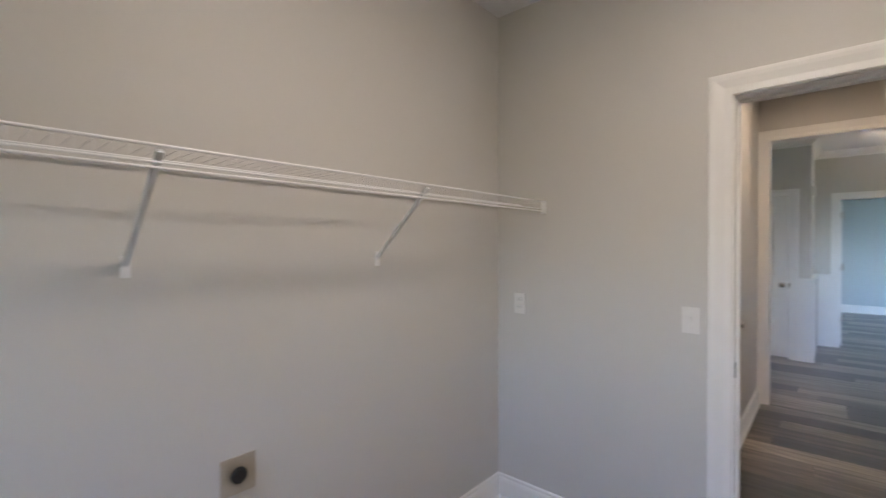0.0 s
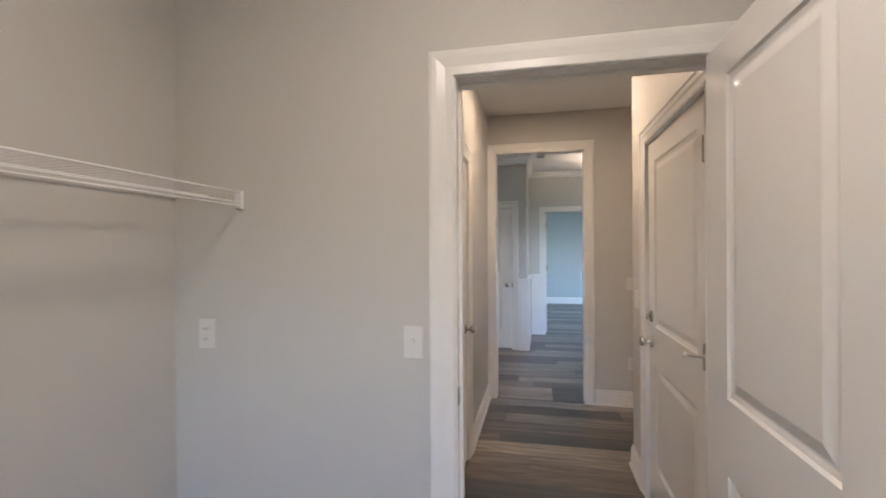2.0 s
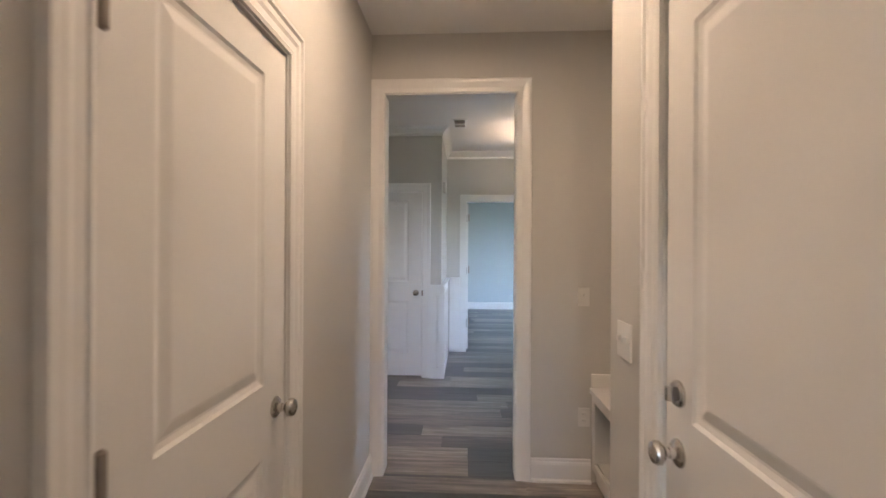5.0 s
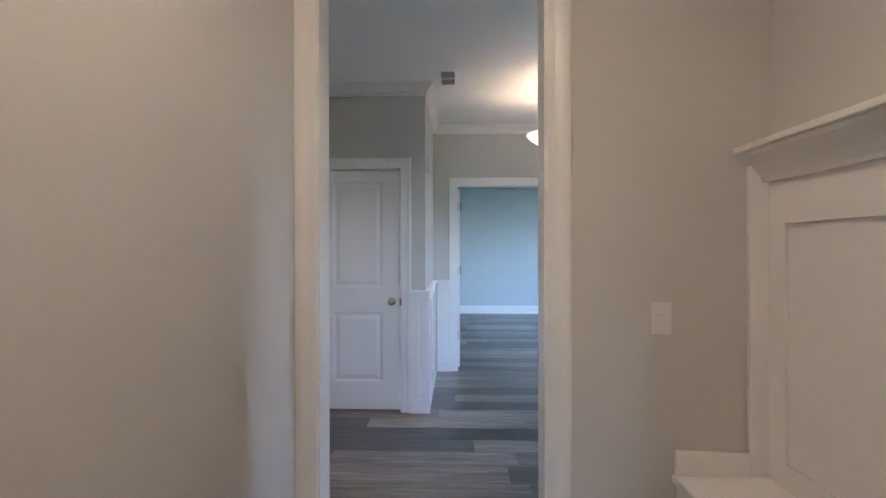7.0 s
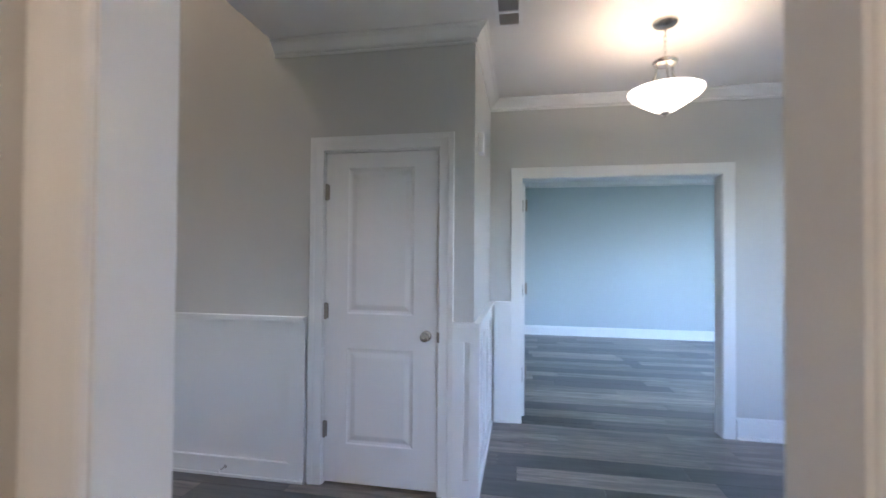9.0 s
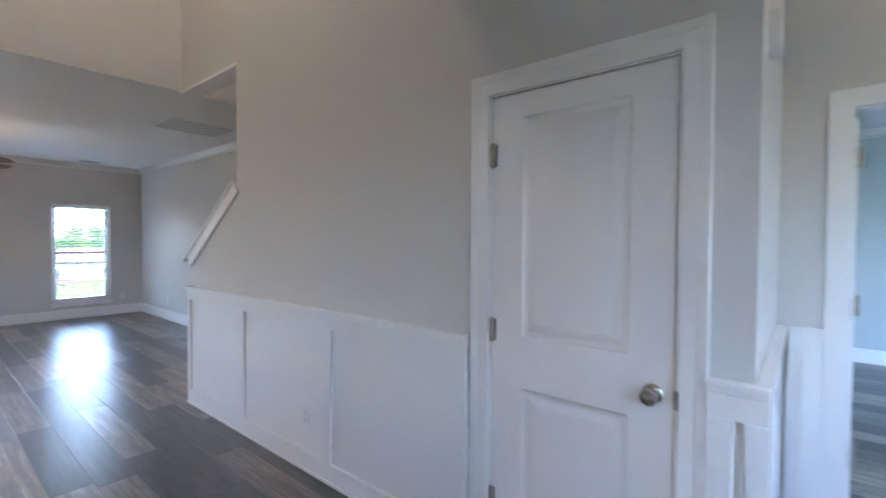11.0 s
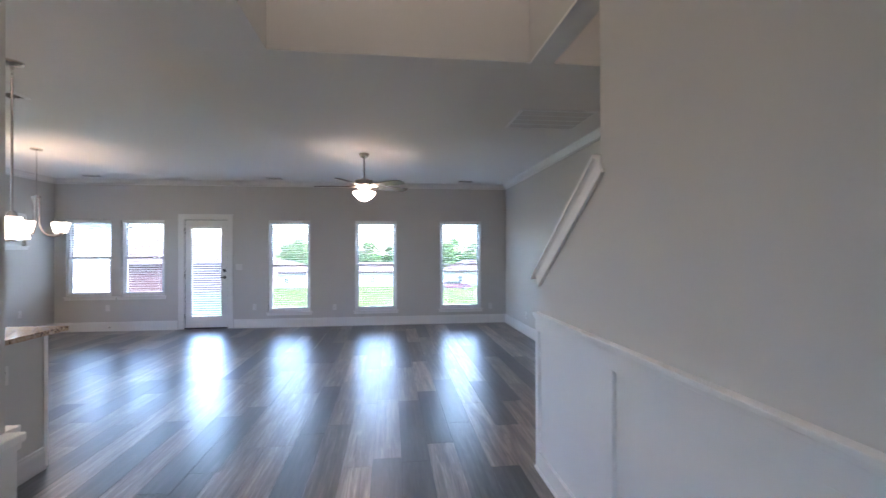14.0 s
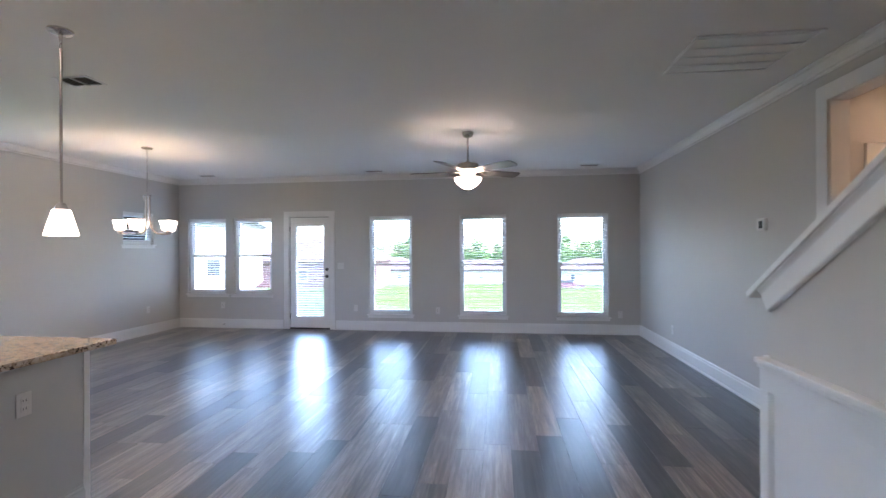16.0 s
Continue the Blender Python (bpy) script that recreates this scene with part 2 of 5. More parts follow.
def slab(bm, axis, w0, w1, u0, u1, v0, v1, holes=()):
    """A wall or ceiling as one closed sheet with rectangular openings through it. axis: x, y or z, across which it is w0..w1 thick."""
    us = sorted({u0, u1, *[h[0] for h in holes], *[h[1] for h in holes]})
    vs = sorted({v0, v1, *[h[2] for h in holes], *[h[3] for h in holes]})
    us, vs = [u for u in us if u0 <= u <= u1], [v for v in vs if v0 <= v <= v1]

    def solid(i, j):
        if not (0 <= i < len(us) - 1 and 0 <= j < len(vs) - 1):
            return False
        u, v = (us[i] + us[i + 1]) / 2, (vs[j] + vs[j + 1]) / 2
        return not any(h[0] < u < h[1] and h[2] < v < h[3] for h in holes)

    seen = {}

    def vert(u, v, w):
        key = (round(u, 5), round(v, 5), w)
        if key not in seen:
            seen[key] = bm.verts.new({"x": (w, u, v), "y": (u, w, v), "z": (u, v, w)}[axis])
        return seen[key]

    for i in range(len(us) - 1):
        for j in range(len(vs) - 1):
            if not solid(i, j):
                continue
            a, b, c, d = us[i], us[i + 1], vs[j], vs[j + 1]
            for w in (w0, w1):
                bm.faces.new([vert(a, c, w), vert(b, c, w), vert(b, d, w), vert(a, d, w)])
            for di, dj, (p, q) in ((-1, 0, ((a, c), (a, d))), (1, 0, ((b, c), (b, d))), (0, -1, ((a, c), (b, c))), (0, 1, ((a, d), (b, d)))):
                if not solid(i + di, j + dj):
                    bm.faces.new([vert(*p, w0), vert(*q, w0), vert(*q, w1), vert(*p, w1)])


def part(name, bm, mat, parent=None, label="", smooth=False):
    """Links a bmesh as one mesh object, under a thing or a part."""
    bmesh.ops.recalc_face_normals(bm, faces=bm.faces)
    me = bpy.data.meshes.new(name)
    bm.to_mesh(me)
    bm.free()
    me.materials.append(mat)
    if smooth:
        for p in me.polygons:
            p.use_smooth = True
        me.set_sharp_from_angle(angle=radians(35))
    ob = new(name, me)
    if parent:
        ob.parent = parent
    if label:
        ob["label"] = label
    return ob


def thing(name, m, label, category, group="", kind=""):
    ob = new(name)
    ob.empty_display_size = 0.1
    ob.matrix_world = m
    return tagged(ob, label, category, group, kind)


def setting(name, mat, label, category, build):
    bm = bmesh.new()
    build(bm)
    return tagged(part(name, bm, mat), label, category, kind="structure")


# ---- plan ----
H = 2.74
UP = 5.3
LX, FY0, FY1 = -0.33, 2.80, 2.92
HX0, HX1 = 0.606, 1.70
EY0, EY1 = 5.60, 5.72
CY0, CY1 = 7.695, 7.82
SX = 0.925
FARY = 8.945
WX = -8.945
RY, LY = 9.02, 0.775
WINDOWS = [("window_1", 4.44, 5.215), ("window_2", 6.047, 6.85), ("window_3", 7.694, 8.52)]
WZ0, WZ1 = 0.285, 2.015
PAIR = [("window_4", 0.965, 1.72), ("window_5", 1.877, 2.617)]
PZ0, PZ1 = 0.625, 2.013
XD0, XD1, XDH = 2.958, 3.708, 2.02

setting("wall_laundry_west", PAINT, "smooth greige painted wall of the laundry room", "wall", lambda b: slab(b, "x", -0.45, LX, -1.32, EY0, 0, H))
setting("wall_laundry_south", PAINT, "plain greige wall behind the laundry", "wall", lambda b: slab(b, "y", -1.32, -1.2, LX, 2.41, 0, H, [(0.6, 1.2, 1.1, 1.9)]))
setting("wall_laundry_east", PAINT, "plain greige side wall of the laundry", "wall", lambda b: slab(b, "x", 2.29, 2.41, -1.2, EY0, 0, H))
setting("wall_laundry_north", PAINT, "greige wall with the laundry doorway through it", "wall", lambda b: slab(b, "y", FY0, FY1, LX, 2.29, 0, H, [(0.792, 1.655, 0, 2.058)]))
setting("wall_hall_west", PAINT, "greige hallway wall with a closet door", "wall", lambda b: slab(b, "x", HX0 - 0.12, HX0, FY1, EY0, 0, H, [(3.531, 4.323, 0, 2.063)]))
setting("wall_hall_east", PAINT, "greige hallway wall with an entry door", "wall", lambda b: slab(b, "x", HX1, HX1 + 0.12, FY1, 4.44, 0, H, [(3.087, 4.048, 0, 2.063)]))
setting("wall_niche", PAINT, "greige return wall of the bench niche", "wall", lambda b: slab(b, "y", 4.32, 4.44, HX1 + 0.12, 2.29, 0, H))
# The second hole is unseen, added to throw daylight on the closet front.
setting("wall_hall_north", PAINT, "greige wall with a tall cased opening to the foyer and an added daylight opening", "wall", lambda b: slab(b, "y", EY0, EY1, -1.416, 4.0, 0, H, [(0.672, 1.518, 0, 2.383), (2.72, 3.4, 1.0, 2.3)]))
setting("wall_foyer_pier", PAINT, "thick greige end of the foyer side wall", "wall", lambda b: slab(b, "y", EY1, 5.864, -1.416, 0.32, 0, H))
setting("wall_closet_front", PAINT, "two-storey greige wall of the under-stair closet", "wall", lambda b: slab(b, "y", CY0, CY1, -2.262, SX, 0, UP, [(-0.018, 0.73, 0, 2.053)]))
setting("wall_closet_side", PAINT, "greige end wall of the under-stair closet", "wall", lambda b: slab(b, "x", SX - 0.12, SX, CY1, FARY, 0, UP))
setting("wall_foyer_north", PAINT, "greige foyer wall with a wide opening to the office", "wall", lambda b: slab(b, "y", FARY, FARY + 0.12, SX - 0.12, 4.12, 0, UP, [(1.182, 2.758, 0, 2.078)]))
# The hole is an added, unseen slot that lets sky light into the foyer.
setting("wall_foyer_east", PAINT, "greige foyer wall with an added unseen opening for daylight", "wall", lambda b: slab(b, "x", 4.0, 4.12, EY0, FARY, 0, H, [(6.9, 7.25, 1.1, 2.3)]))
setting("wall_living_west", PAINT, "long greige living room wall with windows and a glazed door", "wall",
        lambda b: slab(b, "x", WX - 0.15, WX, LY - 0.12, RY + 0.12, 0, H,
                       [(a, c, WZ0, WZ1) for _, a, c in WINDOWS] + [(a, c, PZ0, PZ1) for _, a, c in PAIR] + [(XD0 - 0.022, XD1 + 0.022, 0, XDH + 0.022)]))
# First hole holds window_6; the second is unseen, added to brighten the living room.
setting("wall_living_south", PAINT, "greige dining wall with one small high window and an added daylight opening", "wall", lambda b: slab(b, "y", LY - 0.12, LY, WX, -0.45, 0, H, [(-8.33, -7.70, 1.53, 2.06), (-5.85, -4.8, 1.2, 2.35)]))
setting("wall_living_north", PAINT, "greige living room wall with a cased opening", "wall", lambda b: slab(b, "y", RY, RY + 0.12, WX, SX - 0.12, 0, H, [(-4.778, -3.692, 0, 2.468)]))
setting("wall_stair_north", PAINT, "plain greige upper wall of the stairwell", "wall", lambda b: slab(b, "y", RY, RY + 0.12, -3.42, SX - 0.12, H, UP))
setting("wall_upper_west", PAINT, "greige upper wall over the edge of the two-storey opening", "wall", lambda b: slab(b, "x", -3.42, -3.30, 5.80, RY, H + 0.004, UP))
setting("wall_upper_south", PAINT, "greige upper wall of the two-storey opening", "wall", lambda b: slab(b, "y", 5.80, 5.925, -3.30, -0.35, H + 0.004, UP))
setting("wall_upper_east", PAINT, "greige upper wall of the two-storey opening", "wall", lambda b: slab(b, "x", -0.35, -0.23, 5.80, CY0, H + 0.004, UP))
setting("wall_upper_stair", PAINT, "greige upper wall over the stair opening", "wall", lambda b: slab(b, "y", CY0, CY1, -3.30, -2.262, H, UP))
setting("trim_stair_header", TRIM, "white trim under the upper stair wall", "trim", lambda b: box(b, -3.30, -2.262, CY0 - 0.004, CY1 + 0.03, H - 0.02, H - 0.001))


def knee(b):
    f = [(-3.115, 0), (-2.262, 0), (-2.262, 1.80), (-3.115, 1.225)]
    lo, hi = [b.verts.new((x, CY0, z)) for x, z in f], [b.verts.new((x, CY1, z)) for x, z in f]
    b.faces.new(lo), b.faces.new(hi)
    for k in range(4):
        b.faces.new((lo[k], lo[(k + 1) % 4], hi[(k + 1) % 4], hi[k]))


setting("wall_stair_knee", PAINT, "low sloping greige wall beside the stairs", "wall", knee)
setting("ceiling_hall", CEIL, "flat white hallway ceiling", "ceiling", lambda b: slab(b, "z", H, H + 0.12, -0.45, 2.41, -1.32, EY0 + 0.059))
setting("ceiling_living", CEIL, "flat white living room and foyer ceiling with an opening to the upper storey", "ceiling",
        lambda b: slab(b, "z", H, H + 0.12, WX, 4.12, LY, RY, [(-3.303, -0.347, 5.922, RY), (-0.36, SX - 0.117, CY0 + 0.003, RY), (-0.45, 4.12, LY, EY0 + 0.06)]))
setting("ceiling_upper", CEIL, "flat white upper ceiling over the stairwell", "ceiling", lambda b: slab(b, "z", UP, UP + 0.12, -3.42, SX, 5.80, RY + 0.12))
setting("ceiling_office", CEIL, "flat white office ceiling", "ceiling", lambda b: slab(b, "z", H, H + 0.12, 0.2, 5.12, FARY + 0.12, 13.42))
setting("wall_office_north", OFFICETINT, "plain wall across the office", "wall", lambda b: slab(b, "y", 13.3, 13.42, 0.2, 5.0, 0, H))
setting("wall_office_west", OFFICETINT, "plain office side wall", "wall", lambda b: slab(b, "x", 0.08, 0.2, FARY + 0.12, 13.42, 0, H))
# No window is known here: the hole is added to light the office.
setting("wall_office_east", OFFICETINT, "office wall with an added unseen opening for daylight", "wall", lambda b: slab(b, "x", 5.0, 5.12, FARY + 0.12, 13.42, 0, H, [(10.7, 11.4, 1.0, 2.05)]))
setting("wall_side_hall_north", PAINT, "greige back wall of the side hall", "wall", lambda b: slab(b, "y", 10.9, 11.02, -6.2, -2.4, 0, H, []))
setting("wall_side_hall_inner", PAINT, "greige side hall wall with a doorway", "wall", lambda b: slab(b, "x", -5.12, -5.0, RY + 0.12, 10.9, 0, H, [(9.487, 10.273, 0, 2.113)]))
setting("wall_side_hall_west", PAINT, "greige wall of the side room", "wall", lambda b: slab(b, "x", -6.32, -6.2, RY + 0.12, 12.6, 0, H))
setting("wall_side_hall_east", PAINT, "greige side wall of the side hall", "wall", lambda b: slab(b, "x", -2.4, -2.28, RY + 0.12, 12.6, 0, H))
setting("wall_side_room", PAINT, "plain wall of the room past the side hall", "wall", lambda b: slab(b, "y", 12.5, 12.6, -6.2, -2.4, 0, H))
setting("ceiling_side_hall", CEIL, "flat white side hall ceiling", "ceiling", lambda b: slab(b, "z", H, H + 0.12, -6.32, -2.28, RY + 0.12, 12.6))

# ---- mouldings ----
BASE = [(0, 0), (0.026, 0), (0.026, 0.012), (0.016, 0.022), (0.016, 0.105), (0.013, 0.118), (0.009, 0.124), (0.009, 0.136), (0.004, 0.142), (0, 0.142)]
BIGBASE = [(0, 0), (0.03, 0), (0.03, 0.012), (0.018, 0.022), (0.018, 0.13), (0.012, 0.14), (0.012, 0.155), (0.004, 0.165), (0, 0.165)]
CROWN = [(0, 0), (0, -0.092), (0.013, -0.092), (0.015, -0.08), (0.008, -0.074), (0.008, -0.066), (0.02, -0.062), (0.03, -0.048), (0.05, -0.026), (0.062, -0.02), (0.066, -0.01), (0.076, -0.008), (0.076, 0)]
CASING = [(0, 0), (0.013, 0), (0.017, 0.012), (0.013, 0.018), (0.013, 0.04), (0.018, 0.052), (0.018, 0.07), (0.024, 0.078), (0.024, 0.088), (0, 0.088)]
OGEE = [(0, 0), (0.011, 0), (0.014, 0.005), (0.014, 0.03), (0.017, 0.045), (0.02, 0.06), (0.021, 0.075), (0.019, 0.085), (0.015, 0.088), (0, 0.088)]
SOFT = [(0, 0), (0.012, 0), (0.015, 0.006), (0.015, 0.052), (0.018, 0.06), (0.02, 0.084), (0.017, 0.088), (0, 0.088)]
FLAT = [(0, 0), (0.017, 0), (0.019, 0.003), (0.019, 0.087), (0.017, 0.09), (0, 0.09)]


def base_run(a, c, out, prof=BASE, m0=0.0, m1=0.0):
    setting("baseboard", TRIM, "white moulded baseboard along the wall", "baseboard", lambda b: run(b, prof, (*a, 0), (*c, 0), (*out, 0), m0=m0, m1=m1))


def crown_run(a, c, out, m0=0.0, m1=0.0):
    setting("trim_crown", TRIM, "white crown moulding at the ceiling", "crown moulding", lambda b: run(b, CROWN, (*a, H - 0.001), (*c, H - 0.001), (*out, 0), m0=m0, m1=m1))


def casing(at, along, out, w, h, prof=CASING, label="white moulded casing round the doorway", foot=0.0):
    """Two legs and a head, mitred, round an opening w wide and h high that starts at a point on the wall's face."""
    at, along, out = Vector(at), Vector(along), Vector(out)
    up = Vector((0, 0, 1))
    top = prof[-1][1]

    def build(b):
        for p0, p1, side, s0, s1 in ((at + up * foot, at + up * h, -along, 0, -1), (at + w * along + up * foot, at + w * along + up * h, along, 0, -1)):
            d = up
            a = [b.verts.new(p0 + o * out + u * side) for o, u in prof]
            c = [b.verts.new(p1 + o * out + u * side + u * d) for o, u in prof]
            n = len(prof)
            for k in range(n):
                b.faces.new((a[k], a[(k + 1) % n], c[(k + 1) % n], c[k]))
            b.faces.new(a), b.faces.new(c)
        a = [b.verts.new(at + up * h + o * out + u * up - u * along) for o, u in prof]
        c = [b.verts.new(at + w * along + up * h + o * out + u * up + u * along) for o, u in prof]
        n = len(prof)
        for k in range(n):
            b.faces.new((a[k], a[(k + 1) % n], c[(k + 1) % n], c[k]))
        b.faces.new(a), b.faces.new(c)

    setting("trim_casing", TRIM, label, "door casing", build)


def jamb(axis, w0, w1, u0, u1, h, stop=None):
    """The white lining of an opening, with a door stop where there is a door."""
    t = 0.018

    def build(b):
        slab(b, axis, w0 - 0.002, w1 + 0.002, u0 + 0.001, u1 - 0.001, 0, h - 0.001, [(u0 + t, u1 - t, -1, h - t)])
        if stop is not None:
            slab(b, axis, stop, stop + 0.035, u0 + t, u1 - t, 0, h - t, [(u0 + t + 0.011, u1 - t - 0.011, -1, h - t - 0.011)])

    setting("trim_jamb", TRIM, "white lining of the door opening", "door jamb", build)


# laundry and hall
base_run((LX, -1.2), (LX, FY0), (1, 0), m1=1)
base_run((LX, FY0), (0.722, FY0), (0, -1), m0=1)
jamb("y", FY0, FY1, 0.792, 1.655, 2.058, 2.85)
casing((0.805, FY0, 0), (1, 0, 0), (0, -1, 0), 0.837, 2.045, OGEE)
casing((0.805, FY1, 0), (1, 0, 0), (0, 1, 0), 0.837, 2.045, OGEE)
jamb("x", HX0 - 0.12, HX0, 3.531, 4.323, 2.063, 0.53)
casing((HX0, 3.544, 0), (0, 1, 0), (1, 0, 0), 0.766, 2.05)
jamb("x", HX1, HX1 + 0.12, 3.087, 4.048, 2.063, 1.745)
casing((HX1, 3.1, 0), (0, 1, 0), (-1, 0, 0), 0.935, 2.05)
base_run((HX0, 4.398), (HX0, EY0), (1, 0), m1=1)
base_run((HX0, FY1 + 0.02), (HX0, 3.456), (1, 0))
base_run((HX1, 4.125), (HX1, 4.44), (-1, 0), m1=-1)
base_run((HX1, 4.44), (1.93, 4.44), (0, 1), m0=-1)
jamb("y", EY0, EY1, 0.672, 1.518, 2.383)
casing((0.685, EY0, 0), (1, 0, 0), (0, -1, 0), 0.82, 2.37, OGEE)
casing((0.685, EY1, 0), (1, 0, 0), (0, 1, 0), 0.82, 2.37, OGEE)
base_run((1.596, EY0), (1.955, EY0), (0, -1))

# foyer
jamb("y", CY0, CY1, -0.018, 0.73, 2.053, 7.745)
casing((-0.006, CY0, 0), (1, 0, 0), (0, -1, 0), 0.724, 2.041, SOFT, "white moulded casing round the closet door")
jamb("y", FARY, FARY + 0.12, 1.182, 2.758, 2.078)
casing((1.195, FARY, 0), (1, 0, 0), (0, -1, 0), 1.55, 2.065, FLAT, "flat white casing round the office opening")
base_run((2.84, FARY), (4.0, FARY), (0, -1), BIGBASE)
base_run((0.2, 13.3), (5.0, 13.3), (0, -1), BIGBASE)
crown_run((0.2, 13.3), (5.0, 13.3), (0, -1))
crown_run((-0.35, CY0), (SX, CY0), (0, -1), m1=-1)
crown_run((SX, CY0), (SX, FARY), (1, 0), m0=-1, m1=1)
crown_run((SX, FARY), (4.0, FARY), (0, -1), m0=1)

# living room
crown_run((WX, LY), (WX, RY), (1, 0), m0=1, m1=1)
crown_run((WX, RY), (-3.31, RY), (0, -1), m0=1)
crown_run((WX, LY), (-0.45, LY), (0, 1), m0=1)
base_run((WX, LY), (WX, XD0 - 0.12), (1, 0), BIGBASE, m0=1)
base_run((WX, XD1 + 0.12), (WX, RY), (1, 0), BIGBASE, m1=1)
base_run((WX, RY), (-4.88, RY), (0, -1), BIGBASE, m0=1)
base_run((WX, LY), (-0.45, LY), (0, 1), BIGBASE, m0=1)
jamb("y", RY, RY + 0.12, -4.778, -3.692, 2.468)
casing((-4.765, RY, 0), (1, 0, 0), (0, -1, 0), 1.06, 2.455, [(o, u * 1.25) for o, u in FLAT], "flat white casing round the side hall opening")
casing((-5.0, 9.5, 0), (0, 1, 0), (1, 0, 0), 0.76, 2.1, FLAT, "flat white casing round the side room doorway")
jamb("x", -5.12, -5.0, 9.487, 10.273, 2.113)
jamb("x", WX - 0.15, WX, XD0 - 0.022, XD1 + 0.022, XDH + 0.022, WX - 0.106)
casing((WX, XD0 - 0.012, 0), (0, 1, 0), (1, 0, 0), XD1 - XD0 + 0.024, XDH + 0.012, FLAT, "flat white casing round the patio door")


def wainscot(name, origin, along, out, length, stiles, label, z_rail=0.905):
    """Board wainscot: backing, base, top rail, ledge cap and upright stiles given as (start, end)."""
    w = tagged(new(name), label, "wainscot", kind="structure")
    o, a, n = Vector(origin), Vector(along), Vector(out)

    def board(nm, s0, s1, z0, z1, d0, d1, bev=0.0015):
        b = bmesh.new()
        p, q = o + a * s0 + n * d0, o + a * s1 + n * d1
        box(b, min(p.x, q.x), max(p.x, q.x), min(p.y, q.y), max(p.y, q.y), z0, z1, bev)
        part(nm, b, TRIM, w)

    board("panel", 0, length, 0.002, 1.0, 0.0005, 0.005, 0)
    board("base_board", 0, length, 0.002, 0.117, 0.005, 0.025)
    board("shoe", 0, length, 0.001, 0.018, 0.025, 0.036)
    board("top_rail", 0, length, z_rail, 1.0, 0.005, 0.025)
    board("ledge_cap", 0, length, 1.0, 1.02, 0.0005, 0.045, 0.004)
    board("cap_moulding", 0, length, 0.982, 0.9995, 0.025, 0.035, 0.003)
    for s0, s1 in stiles:
        board("stile", s0, s1, 0.117, z_rail, 0.005, 0.025)


wainscot("trim_wainscot", (-3.132, CY0, 0), (1, 0, 0), (0, -1, 0), 3.02, [(0, 0.05), (0.92, 1.01), (1.95, 2.04), (2.915, 3.02)], "white board wainscot on the stair wall, three wide panels")
wainscot("trim_wainscot", (0.802, CY0, 0), (1, 0, 0), (0, -1, 0), SX - 0.802 + 0.038, [(0, 0.07), (0.1, SX - 0.802 + 0.038)], "narrow white board wainscot beside the closet door")
wainscot("trim_wainscot", (SX, CY0 + 0.002, 0), (0, 1, 0), (1, 0, 0), FARY - CY0 - 0.05, [(0, 0.09), (0.55, 0.64), (1.1, FARY - CY0 - 0.05)], "white board wainscot on the closet end wall")
wainscot("trim_wainscot", (SX + 0.044, FARY, 0), (1, 0, 0), (0, -1, 0), 1.105 - SX - 0.044, [(0, 0.022), (0.055, 1.105 - SX - 0.044)], "narrow white board wainscot by the office opening")
wainscot("trim_wainscot", (-1.416, 5.864, 0), (1, 0, 0), (0, 1, 0), 1.736, [(0, 0.09), (0.82, 0.91), (1.646, 1.736)], "white board wainscot on the foyer side wall")
wainscot("trim_wainscot", (-1.416, EY0, 0), (0, 1, 0), (-1, 0, 0), 0.264, [(0, 0.05), (0.214, 0.264)], "white board wainscot on the wall end")
wainscot("trim_wainscot", (-3.115, CY0 - 0.0, 0), (0, 1, 0), (-1, 0, 0), 0.125, [(0, 0.03), (0.095, 0.125)], "white board wainscot on the stair wall end")


def stair_cap():
    w = tagged(new("trim_stair_cap"), "white sloping cap board on the low stair wall", "stair cap", kind="structure")
    d = Vector((0.853, 0, 0.575)).normalized()
    up = Vector((-d.z, 0, d.x))
    p0 = Vector((-3.165, CY0, 1.185)) + up * 0.055
    p1 = p0 + d * (0.923 / d.x)
    b = bmesh.new()
    run(b, [(-0.155, 0), (0.03, 0), (0.033, 0.003), (0.033, 0.022), (0.03, 0.025), (-0.155, 0.025)], p0, p1, (0, -1, 0), up)
    part("cap_board", b, TRIM, w)
    b = bmesh.new()
    run(b, [(0.0005, -0.088), (0.013, -0.088), (0.018, -0.083), (0.018, -0.02), (0.021, -0.012), (0.026, -0.003), (0.026, -0.0005), (0.0005, -0.0005)], p0 + d * 0.06, p1, (0, -1, 0), up)
    part("cap_apron", b, TRIM, w)


stair_cap()


